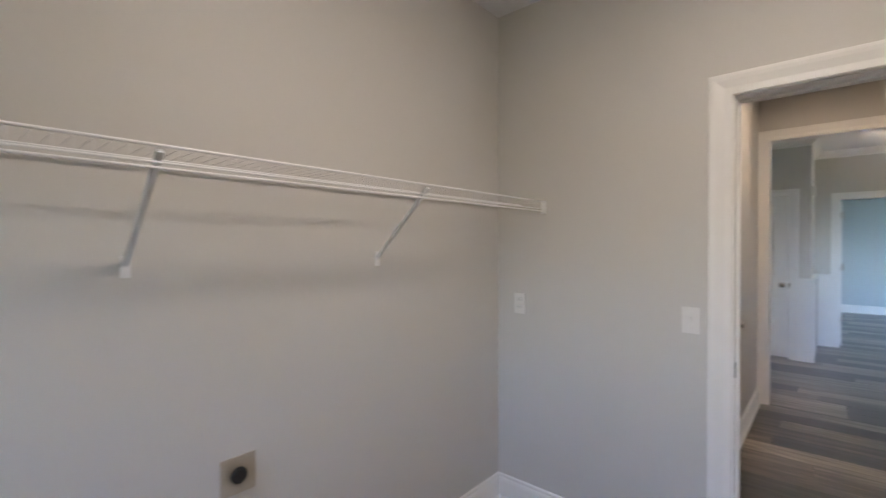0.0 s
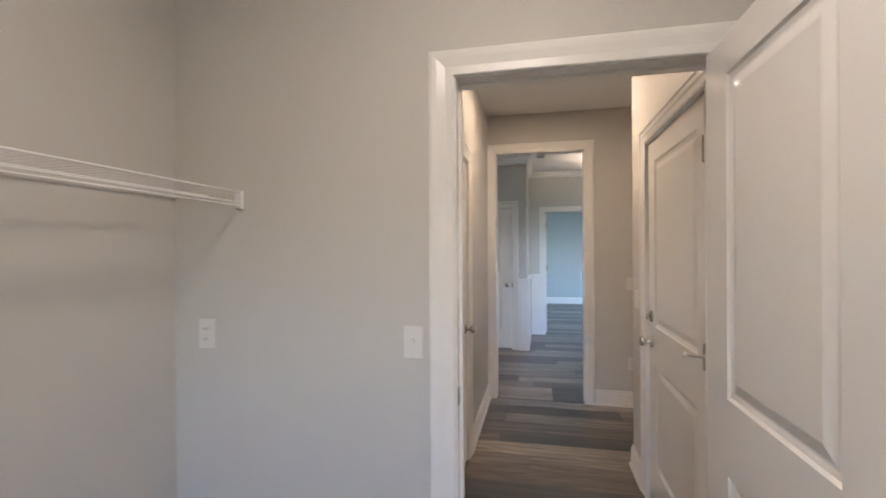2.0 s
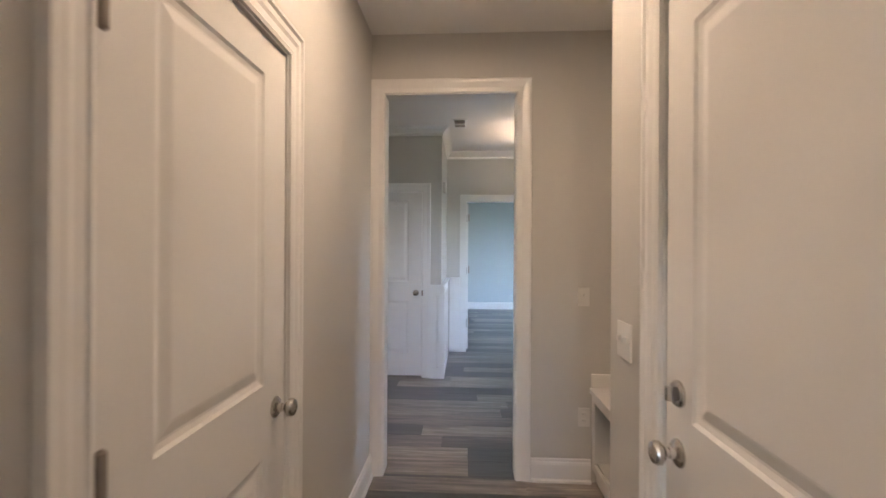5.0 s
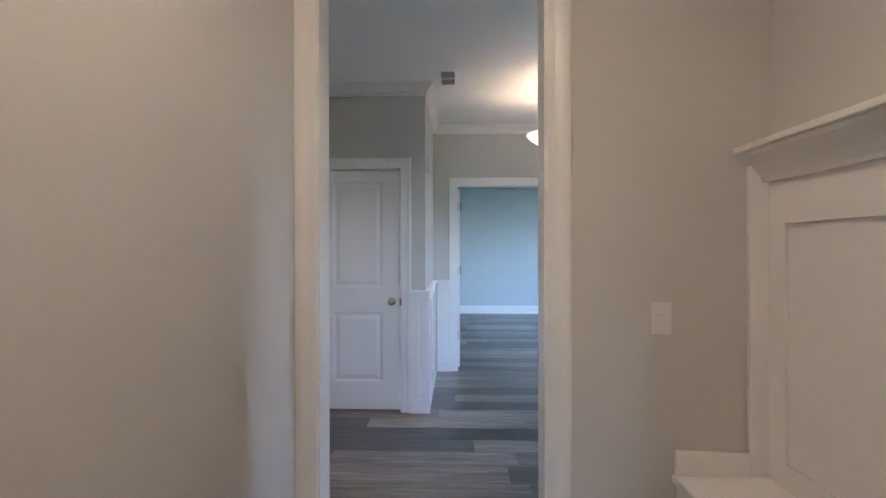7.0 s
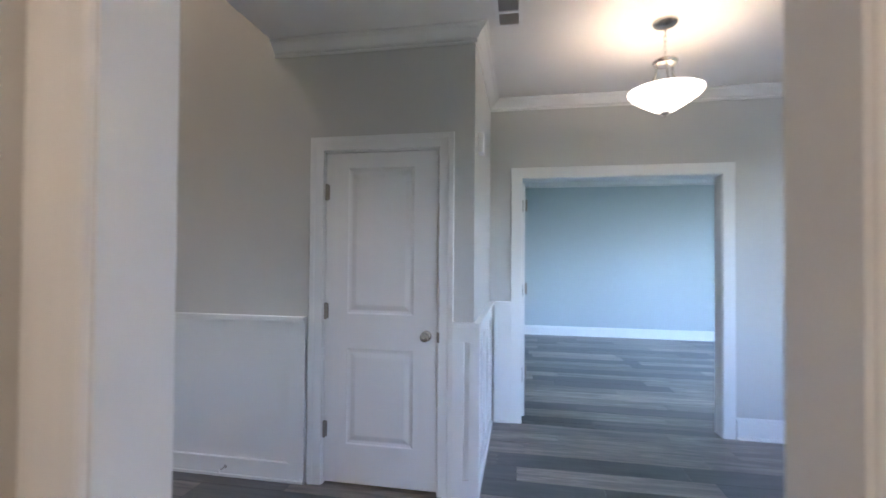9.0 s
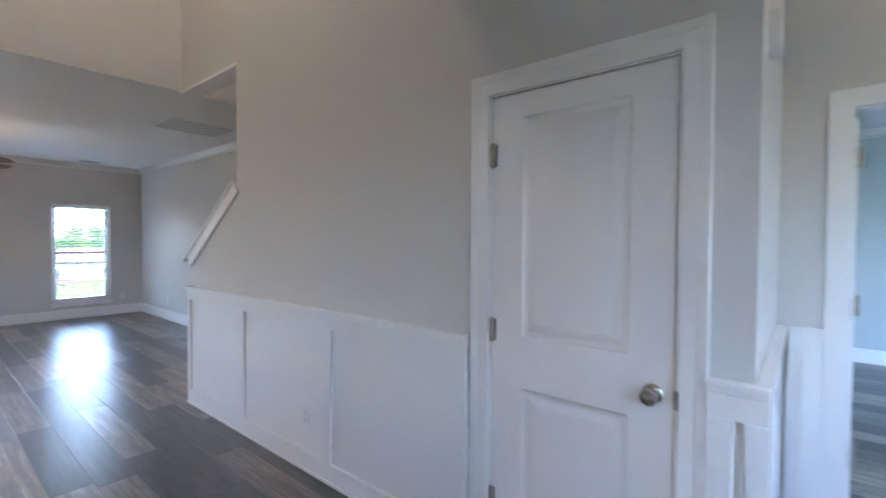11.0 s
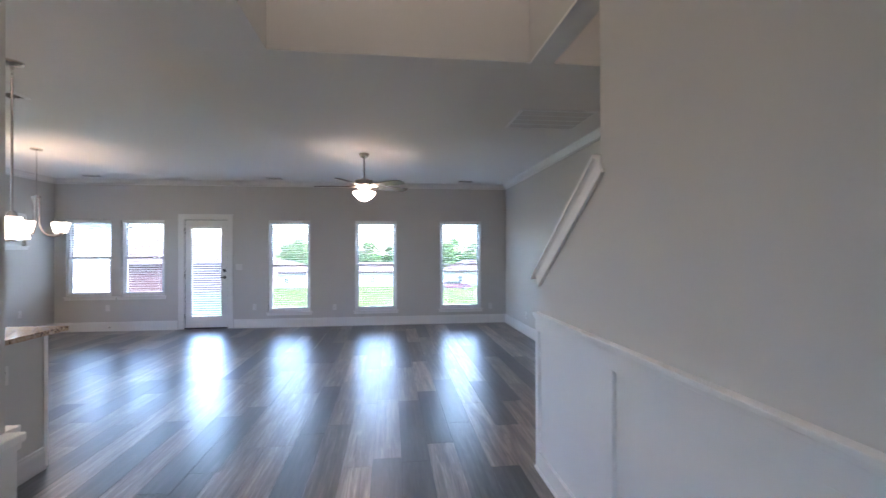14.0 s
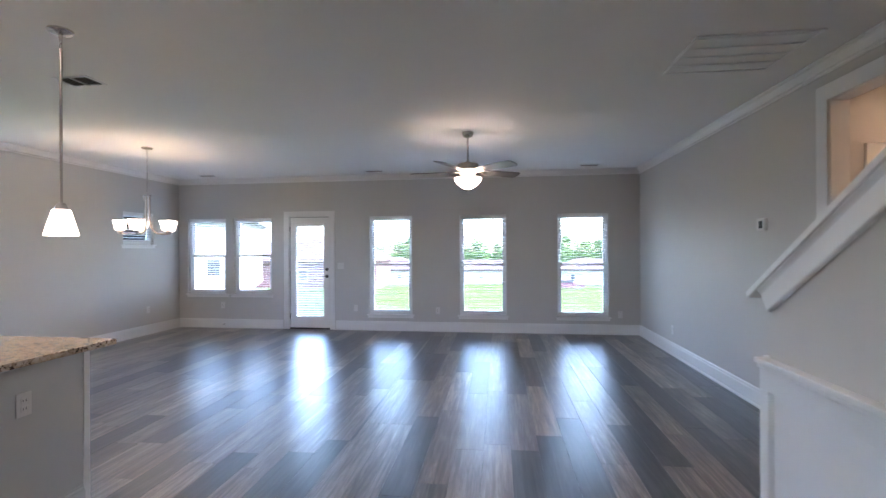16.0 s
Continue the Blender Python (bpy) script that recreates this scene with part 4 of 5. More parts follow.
def chandelier():
    s = thing("chandelier", pose(-6.47, 2.275, H), "five-arm nickel chandelier with lit white glass cups", "chandelier")
    b = bmesh.new()
    lathe(b, [(0, 0), (0.065, 0), (0.065, -0.01), (0.055, -0.018), (0, -0.022)], 32)
    part("canopy", b, NICKEL, s, "", True)
    b = bmesh.new()
    tube(b, [(0, 0, -0.02), (0, 0, -0.42)], 0.004, 8)
    chain(b, -0.42, -0.585)
    part("chain", b, DARKNICKEL, s, "", True)
    b = bmesh.new()
    lathe(b, [(0, -0.585), (0.01, -0.585), (0.014, -0.6), (0.045, -0.606), (0.045, -0.625), (0, -0.63)], 28)
    part("cap", b, DARKNICKEL, s, "", True)
    for k in range(5):
        a = math.pi / 2 + 2 * math.pi * k / 5
        c, d = math.cos(a), math.sin(a)
        b = bmesh.new()
        tube(b, [(r * c, r * d, z) for r, z in ((0.032, -0.625), (0.032, -0.9), (0.04, -0.98), (0.075, -1.055), (0.13, -1.095), (0.2, -1.105), (0.285, -1.095))], 0.009, 8)
        arm = part("arm", b, HINGE, s, "", True)
        b = bmesh.new()
        lathe(b, [(0, -1.1), (0.02, -1.1), (0.03, -1.075), (0.026, -1.06), (0, -1.06)], 20, Matrix.Translation((0.285 * c, 0.285 * d, 0)))
        part("cup", b, HINGE, arm, "", True)
        b = bmesh.new()
        lathe(b, [(0.02, -1.062), (0.066, -1.055), (0.07, -1.03), (0.095, -0.935), (0.09, -0.935), (0.066, -1.028), (0.062, -1.048), (0.02, -1.055)], 4, Matrix.Translation((0.285 * c, 0.285 * d, 0)), turn=a + math.pi / 4)
        part("glass_cup", b, SHADE_CUP, arm, "glowing white glass cup")
        b = bmesh.new()
        lathe(b, [(0, -1.0 - 0.026), (0.026 * 0.7, -1.0 - 0.026 * 0.7), (0.026, -1.0), (0.026 * 0.7, -1.0 + 0.026 * 0.7), (0, -1.0 + 0.026)], 12, Matrix.Translation((0.285 * c, 0.285 * d, 0)))
        part("bulb", b, BULB, arm, "lit bulb", True)


chandelier()


def ceiling_fan():
    s = thing("ceiling_fan", pose(-6.33, 6.377, H, 0, 0, 0), "nickel ceiling fan with grey blades and a lit glass bowl", "ceiling fan")
    b = bmesh.new()
    lathe(b, [(0, 0), (0.068, 0), (0.066, -0.02), (0.05, -0.05), (0.022, -0.062), (0, -0.062)], 32)
    part("canopy", b, NICKEL, s, "", True)
    b = bmesh.new()
    tube(b, [(0, 0, -0.06), (0, 0, -0.345)], 0.0125, 12)
    part("downrod", b, DARKNICKEL, s, "", True)
    b = bmesh.new()
    lathe(b, [(0, -0.33), (0.035, -0.335), (0.045, -0.352), (0.112, -0.358), (0.122, -0.37), (0.122, -0.425), (0.108, -0.44), (0.1, -0.462), (0.075, -0.475), (0, -0.475)], 40)
    part("motor_housing", b, DARKNICKEL, s, "", True)
    for k in range(5):
        a = math.radians(49 + 72 * k)
        m = pose(0, 0, -0.442, 0, 0, math.degrees(a)) @ pose(0, 0, 0, -12)
        b = bmesh.new()
        f = [(0.17, -0.05), (0.24, -0.066), (0.5, -0.08), (0.63, -0.078), (0.66, -0.058), (0.67, 0), (0.66, 0.058), (0.63, 0.078), (0.5, 0.08), (0.24, 0.066), (0.17, 0.05)]
        lo, hi = [b.verts.new(m @ Vector((x, y, -0.003))) for x, y in f], [b.verts.new(m @ Vector((x, y, 0.003))) for x, y in f]
        b.faces.new(lo), b.faces.new(hi)
        for i in range(len(f)):
            b.faces.new((lo[i], lo[(i + 1) % len(f)], hi[(i + 1) % len(f)], hi[i]))
        bl = part("blade", b, BLADE, s, "grey wood-look fan blade")
        b = bmesh.new()
        for dy in (-0.028, 0.028):
            tube(b, [m @ Vector(p) for p in ((0.09, dy * 0.4, 0.0), (0.15, dy, -0.004), (0.22, dy, -0.007))], 0.006, 8)
        part("blade_iron", b, NICKEL, bl, "", True)
    b = bmesh.new()
    lathe(b, [(0, -0.475), (0.05, -0.475), (0.056, -0.49), (0.03, -0.5), (0.012, -0.51), (0.012, -0.64), (0, -0.64)], 36)
    part("light_fitter", b, NICKEL, s, "", True)
    b = bmesh.new()
    lathe(b, [(0.146, -0.518), (0.15, -0.518), (0.152, -0.53), (0.14, -0.555), (0.1, -0.6), (0.05, -0.632), (0.012, -0.642), (0, -0.642)], 40)
    part("glass_bowl", b, SHADE_FAN, s, "glowing white glass bowl", True)
    for k in range(3):
        b = bmesh.new()
        a = 2 * math.pi * k / 3 + 0.5
        lathe(b, [(0, -0.545 - 0.024), (0.024 * 0.7, -0.545 - 0.024 * 0.7), (0.024, -0.545), (0.024 * 0.7, -0.545 + 0.024 * 0.7), (0, -0.545 + 0.024)], 12, Matrix.Translation((0.1 * math.cos(a), 0.1 * math.sin(a), 0.01)))
        part("bulb", b, FANBULB, s, "lit bulb", True)
    b = bmesh.new()
    lathe(b, [(0, -0.64), (0.014, -0.642), (0.012, -0.655), (0, -0.665)], 16)
    part("finial", b, DARKNICKEL, s, "", True)


ceiling_fan()


# ---- ceiling vents ----
def vent(name, x0, x1, y0, y1, slats, label, along="y", mat=GRILLE, back=DARK, tilt=30, drop=0.008, bar=False):
    s = thing(name, pose((x0 + x1) / 2, (y0 + y1) / 2, H), label, "air vent", "ceiling vents")
    w, d = (x1 - x0) / 2, (y1 - y0) / 2
    b = bmesh.new()
    slab(b, "z", -drop, -0.0005, -w, w, -d, d, [(-w + 0.022, w - 0.022, -d + 0.022, d - 0.022)])
    part("frame", b, GRILLE, s)
    # Where back is DARK, the sheet puts the duct's shade into its colour.
    b = bmesh.new()
    box(b, -w + 0.01, w - 0.01, -d + 0.01, d - 0.01, -0.0015, -0.0008)
    part("backing", b, back, s)
    span = (w if along == "y" else d) - 0.024
    long = (d if along == "y" else w) - 0.022
    if bar:
        b = bmesh.new()
        box(b, -w + 0.02, w - 0.02, -0.008, 0.008, -drop - 0.006, -0.0016)
        part("divider", b, GRILLE, s)
    for k in range(slats):
        t = -span + 2 * span * (k + 0.5) / slats
        b = bmesh.new()
        box(b, -span / slats * 0.975, span / slats * 0.975, -long, long, -0.0006, 0.0006)
        m = (pose(t, 0, 0.0005 - drop, 0, tilt) if along == "y" else pose(0, t, -0.0075, 0, 0, 90) @ pose(0, 0, 0, 0, tilt))
        bmesh.ops.transform(b, matrix=m, verts=b.verts)
        part("slat", b, mat, s)


vent("return_grille", -4.89, -4.28, 7.94, 8.68, 4, "large white ceiling return grille with wide louvres", "y", material("return_grille_enamel", (0.88, 0.89, 0.89), 0.25, vary=0.02), material("filter_pleats", (0.75, 0.78, 0.79), 0.8, vary=0.1, scale=60), 3)
vent("ceiling_vent", 1.045, 1.195, 7.39, 7.70, 8, "white foyer ceiling register", "y", REGISTER, bar=True)
vent("ceiling_vent", -4.49, -4.30, 3.36, 3.66, 8, "dark slotted kitchen ceiling register", "x", REGISTER, bar=True)
for y in (8.137, 4.663, 1.649):
    vent("ceiling_vent", -8.6, -8.46, y - 0.15, y + 0.15, 7, "slim grey ceiling register near the windows", "y", REGISTER)


# ---- island ----
def island():
    s = thing("kitchen_island", pose(0, 0, 0), "grey-white painted kitchen island body with corner trim", "kitchen island")
    b = bmesh.new()
    box(b, -3.55, -1.75, 3.5, 4.445, 0.002, 0.875)
    part("body", b, ISLANDPAINT, s)
    for x, y in ((-3.553, 4.43), (-3.553, 3.5)):
        b = bmesh.new()
        box(b, x - 0.006, x + 0.03, y - 0.006, y + 0.022, 0.002, 0.875, 0.003)
        part("corner_trim", b, TRIM, s)
    b = bmesh.new()
    run(b, BASE, (-3.52, 4.445, 0.001), (-1.75, 4.445, 0.001), (0, 1, 0))
    part("base_moulding", b, ISLANDPAINT, s)
    b = bmesh.new()
    run(b, BASE, (-3.553, 4.44, 0.001), (-3.553, 3.5, 0.001), (-1, 0, 0))
    part("base_moulding", b, ISLANDPAINT, s)
    b = bmesh.new()
    box(b, -3.70, -1.72, 3.45, 4.485, 0.876, 0.91, 0.005)
    tagged(part("countertop", b, GRANITE), "speckled beige and brown granite island worktop", "countertop")


island()
switch_plate(facing(-3.215, 4.446, 0.688, "+y"), "white outlet plate on the island panel", outlet=True)


# ---- windows ----
def double_hung(name, m, w, h, label, stool=True, pad=(0.035, 0.035)):
    """x across, y into the room from the outside face, z up; origin at the opening's lower corner on the room side."""
    s = thing(name, m, label, "window", kind="structure")
    f, dp = 0.035, 0.13
    b = bmesh.new()
    slab(b, "y", -dp, -dp + 0.07, 0, w, 0, h, [(f, w - f, f, h - f)])
    part("window_frame", b, VINYL, s)
    mid = h * 0.505
    for nm, z0, z1, y in (("lower_sash", f, mid + 0.02, -dp + 0.038), ("upper_sash", mid - 0.02, h - f, -dp + 0.006)):
        b = bmesh.new()
        slab(b, "y", y, y + 0.028, f, w - f, z0, z1, [(f + 0.035, w - f - 0.035, z0 + 0.036, z1 - 0.036)])
        sash = part(nm, b, VINYL, s)
        b = bmesh.new()
        box(b, f + 0.034, w - f - 0.034, y + 0.012, y + 0.016, z0 + 0.035, z1 - 0.035)
        pane = part("pane", b, GLASS, sash)
        pane.visible_shadow = False
    if stool:
        b = bmesh.new()
        box(b, -pad[0], w + pad[1], -0.058, 0.032, -0.02, 0.002, 0.004)
        part("window_sill", b, TRIM, s)
        b = bmesh.new()
        box(b, -pad[0] + 0.015, w + pad[1] - 0.015, 0.0005, 0.011, -0.062, -0.0205, 0.002)
        part("apron", b, TRIM, s)
    return s


def blind(m, w, h, label, drop=1.0, tilt=0.005):
    s = thing("window_blind", m, label, "window blind", "window blinds")
    y = -0.035
    b = bmesh.new()
    box(b, 0.006, w - 0.006, y - 0.026, y + 0.026, h - 0.048, h - 0.002, 0.002)
    part("headrail", b, SLAT, s)
    n = int((h * drop - 0.09) / 0.043)
    b = bmesh.new()
    for k in range(n):
        z = h - 0.075 - 0.043 * k
        vs = [b.verts.new((x, y + d, z + dz)) for x in (0.008, w - 0.008) for d, dz in ((-0.025, -tilt), (0, 0.0012), (0.025, tilt))]
        b.faces.new((vs[0], vs[1], vs[4], vs[3])), b.faces.new((vs[1], vs[2], vs[5], vs[4]))
        g = [b.verts.new(v.co + Vector((0, 0, 0.0028))) for v in vs]
        b.faces.new((g[0], g[1], g[4], g[3])), b.faces.new((g[1], g[2], g[5], g[4]))
        b.faces.new((vs[0], vs[3], g[3], g[0])), b.faces.new((vs[2], vs[5], g[5], g[2]))
    tagged(part("slats", b, SLAT, s), kind="stuff")
    b = bmesh.new()
    box(b, 0.008, w - 0.008, y - 0.025, y + 0.025, h - 0.075 - 0.043 * n, h - 0.06 - 0.043 * n, 0.002)
    part("bottom_rail", b, SLAT, s)
    for x in (0.12, w - 0.12):
        b = bmesh.new()
        for d in (-0.027, 0.027):
            tube(b, [(x, y + d, h - 0.05), (x, y + d, h - 0.065 - 0.043 * n)], 0.0009, 4)
        part("ladder_cord", b, SLAT, s)
    b = bmesh.new()
    tube(b, [(0.06, y + 0.034, h - 0.05), (0.06, y + 0.036, h - 0.5)], 0.004, 6)
    part("wand", b, SLAT, s)


for nm, a, c in WINDOWS:
    double_hung(nm, pose(WX, a, WZ0, 0, 0, 90) @ Matrix.Diagonal((1, -1, 1, 1)), c - a, WZ1 - WZ0, "tall white double-hung window looking over the back yard")
    blind(pose(WX, a, WZ0, 0, 0, 90) @ Matrix.Diagonal((1, -1, 1, 1)), c - a, WZ1 - WZ0, "white slatted blind lowered with its slats open")
for nm, a, c in PAIR:
    double_hung(nm, pose(WX, a, PZ0, 0, 0, 90) @ Matrix.Diagonal((1, -1, 1, 1)), c - a, PZ1 - PZ0, "white double-hung dining window, one of a pair", pad=(0.035, 0.078) if nm == "window_4" else (0.0785, 0.035))
    blind(pose(WX, a, PZ0, 0, 0, 90) @ Matrix.Diagonal((1, -1, 1, 1)), c - a, PZ1 - PZ0, "white slatted blind lowered with its slats open")
double_hung("window_6", pose(-8.33, LY, 1.53), 0.63, 0.53, "small high white dining window")
blind(pose(-8.33, LY, 1.53), 0.63, 0.53, "small white slatted blind with its slats open")


def patio_door():
    w, h = XD1 - XD0, XDH
    m = pose(WX - 0.045, XD0, 0.03, 0, 0, 90) @ Matrix.Diagonal((1, -1, 1, 1))
    s = thing("door_6", m, "white patio door with full glass and an inset slatted blind", "door", kind="structure")
    b = bmesh.new()
    slab(b, "y", -0.022, 0.022, 0.008, w - 0.008, -0.006, h - 0.037, [(0.115, w - 0.1, 0.19, h - 0.155)])
    part("leaf", b, DOORPAINT, s)
    b = bmesh.new()
    slab(b, "y", -0.02, 0.016, 0.001, w - 0.001, -0.006, h - 0.03, [(0.0075, w - 0.0075, -1, h - 0.0365)])
    part("weatherstrip", b, BLACKMETAL, s, "dark weatherstrip round the leaf")
    b = bmesh.new()
    for y in (-0.028, 0.018):
        slab(b, "y", y, y + 0.01, 0.1, w - 0.085, 0.175, h - 0.14, [(0.125, w - 0.11, 0.2, h - 0.165)])
    part("glazing_bead", b, DOORPAINT, s)
    b = bmesh.new()
    box(b, 0.115, w - 0.1, -0.004, 0.004, 0.19, h - 0.155)
    p = part("pane", b, GLASS, s)
    p.visible_shadow = False
    for z in (0.2, 0.97, 1.78):
        b = bmesh.new()
        lathe(b, [(0, -0.05), (0.006, -0.05), (0.006, 0.05), (0, 0.05)], 12, Matrix.Translation((-0.004, 0.028, z)))
        part("hinge", b, BLACKMETAL, s, "dark bronze hinge", True)
    for z, nm in ((0.92, "lever_rose"), (1.045, "deadbolt")):
        b = bmesh.new()
        lathe(b, [(0, 0), (0.03, 0), (0.03, 0.008), (0.012, 0.014), (0, 0.014)], 24, Matrix.Translation((w - 0.055, 0.022, z)) @ pose(0, 0, 0, -90))
        part(nm, b, BLACKMETAL, s, "", True)
    b = bmesh.new()
    tube(b, [(w - 0.055, 0.03, 0.92), (w - 0.055, 0.06, 0.92), (w - 0.08, 0.066, 0.92), (w - 0.16, 0.066, 0.918)], 0.008, 10)
    part("lever", b, BLACKMETAL, s, "dark bronze lever", True)
    b = bmesh.new()
    box(b, 0, w, -0.09, 0.05, -0.028, -0.0065, 0.003)
    part("threshold", b, BLACKMETAL, s)
    blind(m @ pose(0.11, 0.095, 0.19), w - 0.205, h - 0.345, "white slatted blind on the patio door glass", tilt=-0.009)


patio_door()


# ---- out of doors ----
GRASS = material("lawn", (0.027, 0.038, 0.014), 0.9, vary=0.35, scale=0.6, bump=0.5, bump_scale=30, dull=True)
SIDING = material("white_siding", (0.2, 0.195, 0.19), 0.6, vary=0.03, scale=2, dull=True)
BRICKRED = material("dull_red_brick_front", (0.085, 0.05, 0.05), 0.9, vary=0.25, scale=5, dull=True)
ROOFING = material("brown_grey_shingles", (0.055, 0.042, 0.045), 0.9, vary=0.25, scale=6, bump=0.4, bump_scale=20, dull=True)
PANE_DARK = material("dark_house_glass", (0.03, 0.035, 0.04), 0.1)
LEAF = material("tree_leaves", (0.04, 0.07, 0.022), 0.7, vary=0.4, scale=1.5, dull=True)
BARK = material("tree_bark", (0.12, 0.09, 0.06), 0.9, vary=0.3, scale=8, dull=True)


def yard_z(x):
    """The yard falls away from the house and levels out."""
    t = min(max((-x - 9.5) / 75, 0), 1)
    return -0.45 - 4.6 * t * t * (3 - 2 * t)


def ground(b):
    xs = [60, 12, -9.0, -11, -14, -18, -22, -27, -32, -38, -44, -50, -57, -65, -74, -85, -110, -200, -900]
    ys = [-900, -200, -80, -40, -20, 0, 20, 40, 80, 200, 900]
    g = [[b.verts.new((x, y, yard_z(x) + (0.15 * noise.noise((x * 0.1, y * 0.1, 0)) if -80 < x < -14 else 0))) for y in ys] for x in xs]
    for i in range(len(xs) - 1):
        for j in range(len(ys) - 1):
            b.faces.new((g[i][j], g[i + 1][j], g[i + 1][j + 1], g[i][j + 1]))


setting("ground", GRASS, "green mown lawn falling away behind the house", "lawn", ground)


def house(x, y, w, d, h, rise, label, turn=0.0, roofing=ROOFING, walls=SIDING):
    """A far one-storey house: x, y is the middle of its near side; w along y, d deep."""
    z = yard_z(x) - 0.2
    s = thing("house", pose(x, y, z, 0, 0, turn), label, "house", "neighbouring houses")
    b = bmesh.new()
    box(b, -d, 0, -w / 2, w / 2, 0, h)
    part("wall", b, walls, s)
    b = bmesh.new()
    o = 0.45
    e = [(-d - o, -w / 2 - o), (o, -w / 2 - o), (o, w / 2 + o), (-d - o, w / 2 + o)]
    lo = [b.verts.new((p, q, h)) for p, q in e]
    hi = [b.verts.new((p, q, h + 0.15)) for p, q in e]
    r0, r1 = b.verts.new((-d / 2, -w / 2 + d * 0.35, h + rise)), b.verts.new((-d / 2, w / 2 - d * 0.35, h + rise))
    b.faces.new(lo)
    for k in range(4):
        b.faces.new((lo[k], lo[(k + 1) % 4], hi[(k + 1) % 4], hi[k]))
    b.faces.new((hi[0], hi[1], r0)), b.faces.new((hi[1], hi[2], r1, r0)), b.faces.new((hi[2], hi[3], r1)), b.faces.new((hi[3], hi[0], r0, r1))
    part("roof", b, roofing, s)
    for k in range(3):
        q = -w * 0.32 + k * w * 0.32
        b = bmesh.new()
        slab(b, "x", 0.002, 0.06, q - 0.5, q + 0.5, 0.9, 2.2, [(q - 0.42, q + 0.42, 0.98, 2.12)])
        wd = part("window", b, VINYL, s)
        b = bmesh.new()
        box(b, 0.002, 0.02, q - 0.42, q + 0.42, 0.98, 2.12)
        part("pane", b, PANE_DARK, wd)


PALEROOF = material("pale_grey_shingles", (0.11, 0.108, 0.11), 0.9, vary=0.15, scale=6, bump=0.4, bump_scale=20, dull=True)
house(-80, -17, 18, 11, 2.9, 2.2, "pale neighbouring house with a brown-grey hipped roof")
house(-83, 3.5, 15, 10, 2.8, 1.8, "pale neighbouring house with a low hipped roof")
house(-80, 25, 17, 11, 2.9, 2.0, "pale neighbouring house with a brown-grey hipped roof", -8)
house(-44, -13, 15, 10, 2.9, 2.7, "red brick neighbouring house with a brown roof", 6, ROOFING, BRICKRED)
house(-44, -32, 16, 10, 3.0, 2.6, "white neighbouring house with a brown hipped roof", 14)
house(-27, -16, 13, 9, 4.6, 2.8, "tall white neighbouring house beside the lawn", 25, PALEROOF)


def parked_car():
    s = thing("car", pose(-60, 15.4, yard_z(-60), 0, 0, 90), "dark red saloon car parked past the lawn", "car")
    red = material("dark_red_car_paint", (0.07, 0.028, 0.045), 0.25, coat=0.5, vary=0.02)
    b = bmesh.new()
    f = [(-2.2, 0.3), (2.15, 0.3), (2.25, 0.6), (2.1, 0.78), (1.1, 0.95), (0.45, 1.38), (-0.95, 1.42), (-1.7, 1.02), (-2.2, 0.95), (-2.3, 0.6)]
    lo, hi = [[b.verts.new((x, y * (1 - 0.16 * max(0, z - 0.9) / 0.5), z)) for x, z in f] for y in (-0.88, 0.88)]
    b.faces.new(lo), b.faces.new(hi)
    for k in range(len(f)):
        b.faces.new((lo[k], lo[(k + 1) % len(f)], hi[(k + 1) % len(f)], hi[k]))
    bmesh.ops.recalc_face_normals(b, faces=b.faces)
    part("body", b, red, s)
    for y, e in ((-0.86, -1), (0.86, 1)):
        b = bmesh.new()
        box(b, -1.2, 0.75, min(y, y + 0.012 * e), max(y, y + 0.012 * e), 0.98, 1.28)
        part("side_window", b, PANE_DARK, s)
        for x in (-1.4, 1.4):
            b = bmesh.new()
            lathe(b, [(0, -0.1), (0.31, -0.1), (0.33, -0.06), (0.33, 0.06), (0.31, 0.1), (0, 0.1)], 20, Matrix.Translation((x, y - 0.08 * e, 0.33)) @ pose(0, 0, 0, 90))
            w = part("wheel", b, DARK, s, "black tyre")
            b = bmesh.new()
            lathe(b, [(0, -0.01), (0.2, -0.01), (0.2, 0.01), (0, 0.01)], 16, Matrix.Translation((x, y + 0.022 * e, 0.33)) @ pose(0, 0, 0, 90))
            part("rim", b, NICKEL, w)


parked_car()


def tree_mesh():
    rnd = random.Random(5)
    tb = bmesh.new()
    tube(tb, [(0, 0, 0), (0.05, 0, 1.2), (0.0, 0.08, 2.4), (0.05, 0, 3.6)], 0.16, 8)
    for k in range(6):
        a, z = k * 1.05, 1.8 + 0.3 * k
        tube(tb, [(0, 0, z), (0.7 * math.cos(a), 0.7 * math.sin(a), z + 0.6), (1.3 * math.cos(a), 1.3 * math.sin(a), z + 1.3)], 0.05, 6)
    lb = bmesh.new()
    clumps = []
    for k in range(24):
        a, r, z = rnd.uniform(0, 6.28), 2.0 * math.sqrt(rnd.random()), rnd.uniform(2.0, 5.2)
        r *= 1 - abs(z - 3.3) / 3.6
        clumps.append((r * math.cos(a), r * math.sin(a), z, rnd.uniform(0.5, 1.0)))
    for cx, cy, cz, cr in clumps:
        for _ in range(60):
            v = Vector((rnd.gauss(0, 1), rnd.gauss(0, 1), rnd.gauss(0, 0.8))).normalized() * cr * rnd.uniform(0.5, 1.1)
            p = Vector((cx, cy, cz)) + v
            u = Vector((rnd.gauss(0, 1), rnd.gauss(0, 1), rnd.gauss(0, 1))).normalized() * 0.16
            w = u.orthogonal().normalized() * 0.1
            lb.faces.new([lb.verts.new(q) for q in (p - u, p + w, p + u, p - w)])
    return tb, lb


tb, lb = tree_mesh()
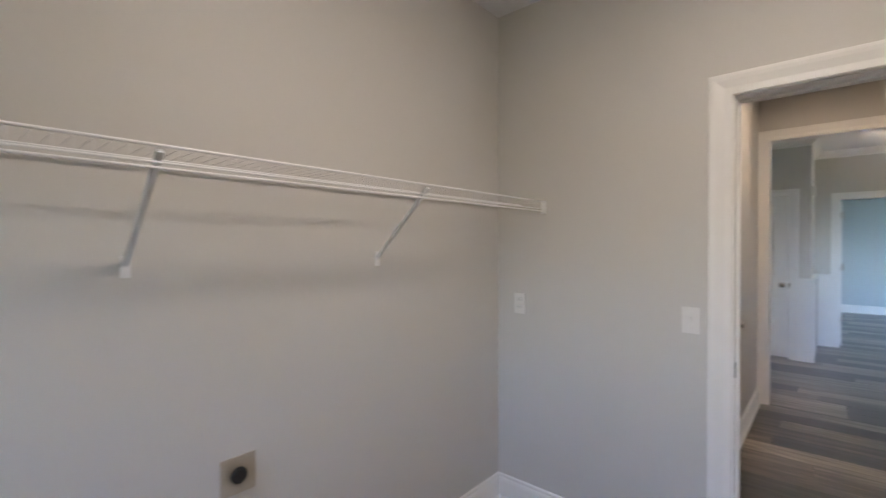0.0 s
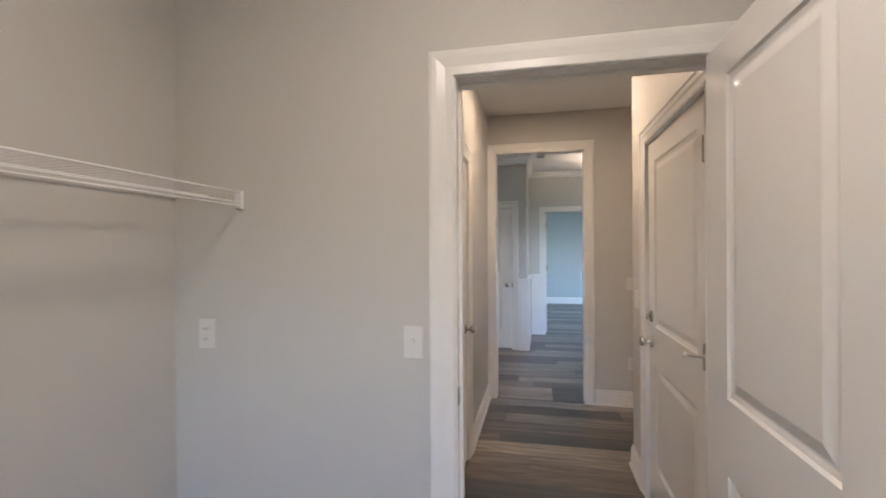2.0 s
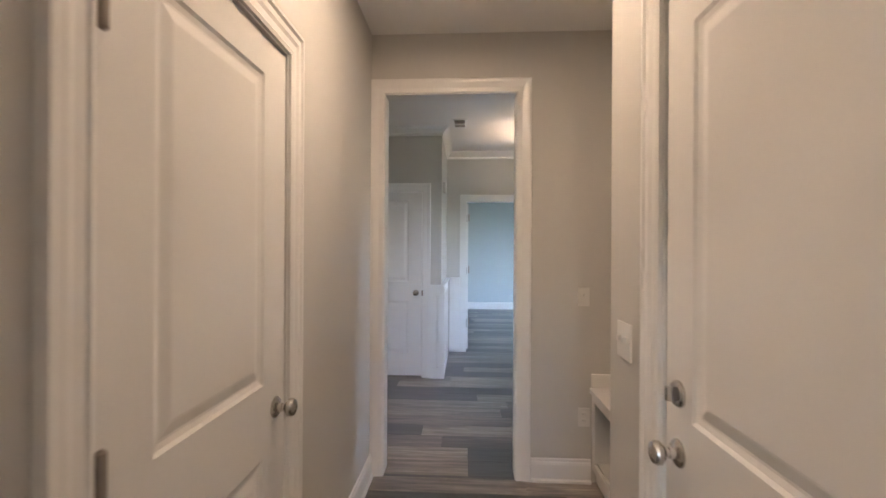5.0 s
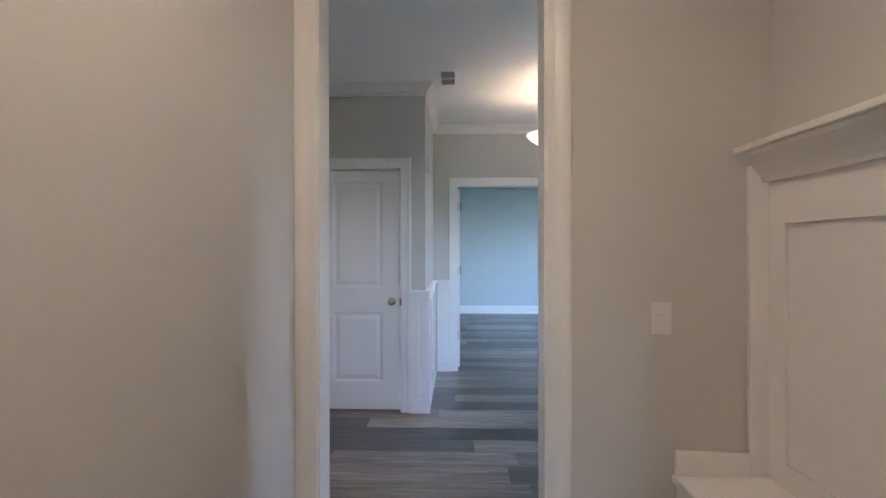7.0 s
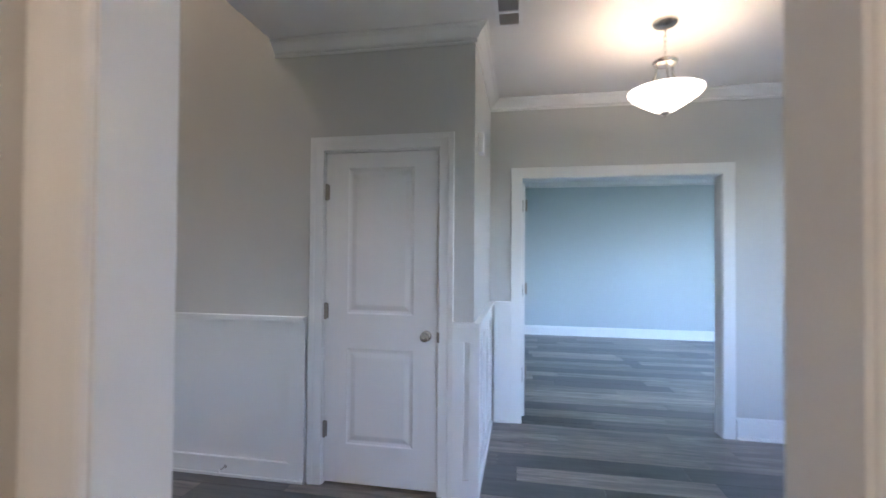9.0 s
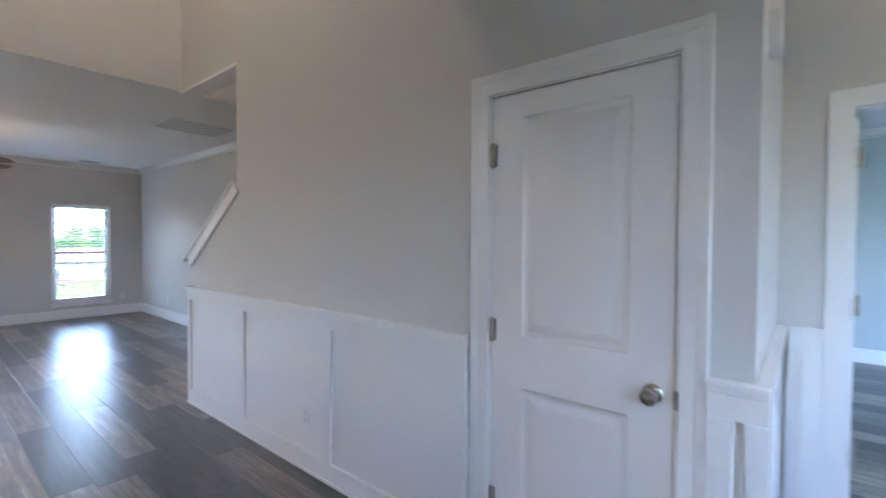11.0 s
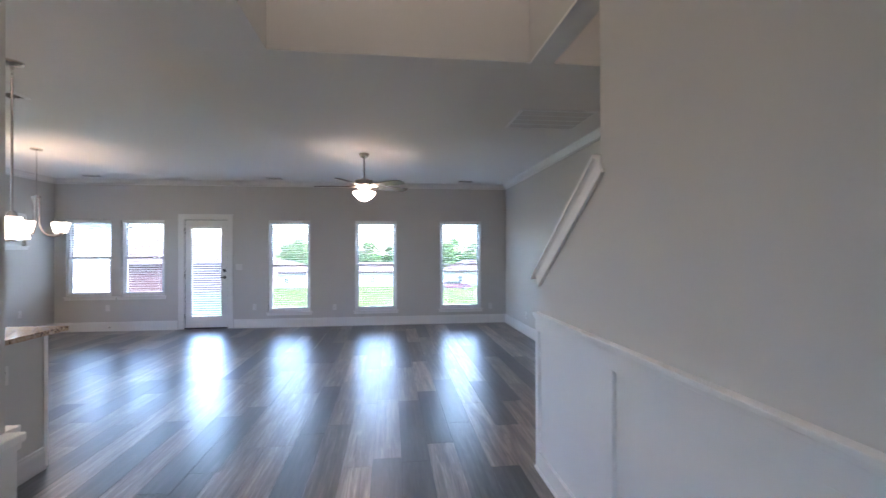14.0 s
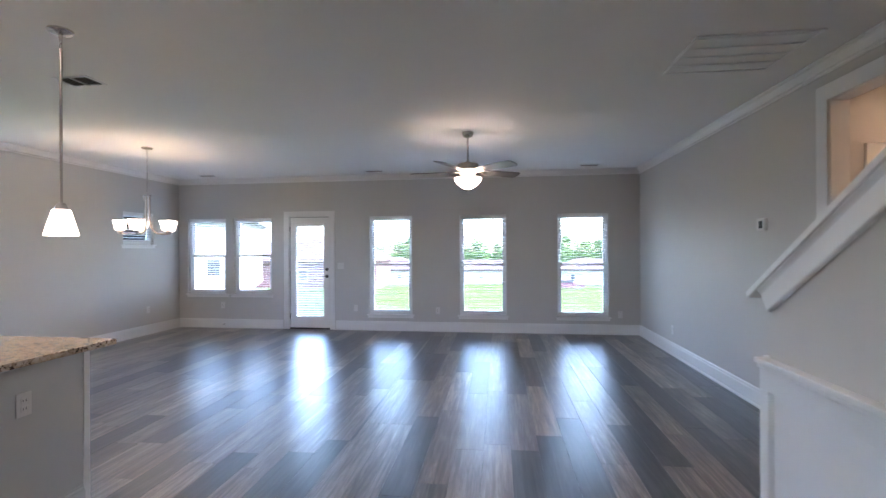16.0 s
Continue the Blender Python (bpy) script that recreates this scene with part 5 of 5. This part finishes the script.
first = thing("tree", pose(-102, 0, yard_z(-102)), "leafy green tree behind the far houses", "tree", "trees past the yard")
part("trunk", tb, BARK, first)
part("crown", lb, LEAF, first)
tr = random.Random(3)
for k in range(46):
    x, y, q = tr.uniform(-125, -98), -100 + 4.6 * k + tr.uniform(-1.5, 1.5), tr.uniform(1.3, 1.8)
    t = copy_thing(first, pose(x, y, yard_z(x), 0, 0, tr.uniform(0, 360)))
    t.scale = (q, q, q)

# ---- floor planks ----
setting("floor", SUBFLOOR, "grey-brown vinyl plank floor running through the rooms", "floor",
        lambda b: (slab(b, "z", -0.2, -0.004, -9.1, 5.12, LY - 0.12, 9.17), slab(b, "z", -0.2, -0.004, -0.45, 2.41, -1.32, LY - 0.12), slab(b, "z", -0.2, -0.004, 0.08, 5.12, 9.17, 13.42), slab(b, "z", -0.2, -0.004, -6.32, -2.28, 9.17, 12.6)))
floor_ob = bpy.data.objects["floor"]
PL, PW = 1.22, 0.195
PLANK_OBJ, PLANK_ISL = plank_material("object"), plank_material("island")
ROOMS = [(LX, 2.29, -1.2, FY0), (HX0, 2.29, FY0, EY0), (-8.945, -0.45, LY, EY0), (-8.945, 4.0, EY0, RY), (0.2, 5.0, RY, 13.3), (-6.2, -2.4, RY, 12.5)]


def plank_box(b, x0, x1, y0, y1):
    g, z, s = 0.0006, 0.0, 0.0012
    lo = [(x0 + g, y0 + g), (x1 - g, y0 + g), (x1 - g, y1 - g), (x0 + g, y1 - g)]
    hi = [(x0 + g + s, y0 + g + s), (x1 - g - s, y0 + g + s), (x1 - g - s, y1 - g - s), (x0 + g + s, y1 - g - s)]
    a, c, t = [b.verts.new((*p, -0.0038)) for p in lo], [b.verts.new((*p, z - s * 0.6)) for p in lo], [b.verts.new((*p, z)) for p in hi]
    for k in range(4):
        b.faces.new((a[k], a[(k + 1) % 4], c[(k + 1) % 4], c[k])), b.faces.new((c[k], c[(k + 1) % 4], t[(k + 1) % 4], t[k]))
    b.faces.new(t)


pr = random.Random(11)
rest, count, shared = bmesh.new(), 0, {}
for ry in range(-8, 70):
    y0 = ry * PW + 0.165
    shift = pr.random() * PL
    for rx in range(-9, 6):
        x0 = rx * PL + shift
        for a, c, d, e in ROOMS:
            p0, p1, q0, q1 = max(x0, a), min(x0 + PL, c), max(y0, d), min(y0 + PW, e)
            if p1 - p0 < 0.01 or q1 - q0 < 0.005:
                continue
            near = 2.8 < (q0 + q1) / 2 < 9.0 and -3.6 < (p0 + p1) / 2 < 2.6 and not ((q0 + q1) / 2 < 5.6 and (p0 + p1) / 2 < HX0)
            if near and count < 300:
                key = (round(p1 - p0, 4), round(q1 - q0, 4))
                if key not in shared:
                    b = bmesh.new()
                    plank_box(b, 0, p1 - p0, 0, q1 - q0)
                    me = bpy.data.meshes.new("plank")
                    b.to_mesh(me)
                    b.free()
                    me.materials.append(PLANK_OBJ)
                    shared[key] = me
                ob = new("plank", shared[key])
                ob.location = (p0, q0, 0)
                ob.parent = floor_ob
                count += 1
            else:
                plank_box(rest, p0, p1, q0, q1)
me = bpy.data.meshes.new("far_planks")
rest.to_mesh(me)
rest.free()
me.materials.append(PLANK_ISL)
ob = tagged(new("far_planks", me), kind="stuff")
ob.parent = floor_ob
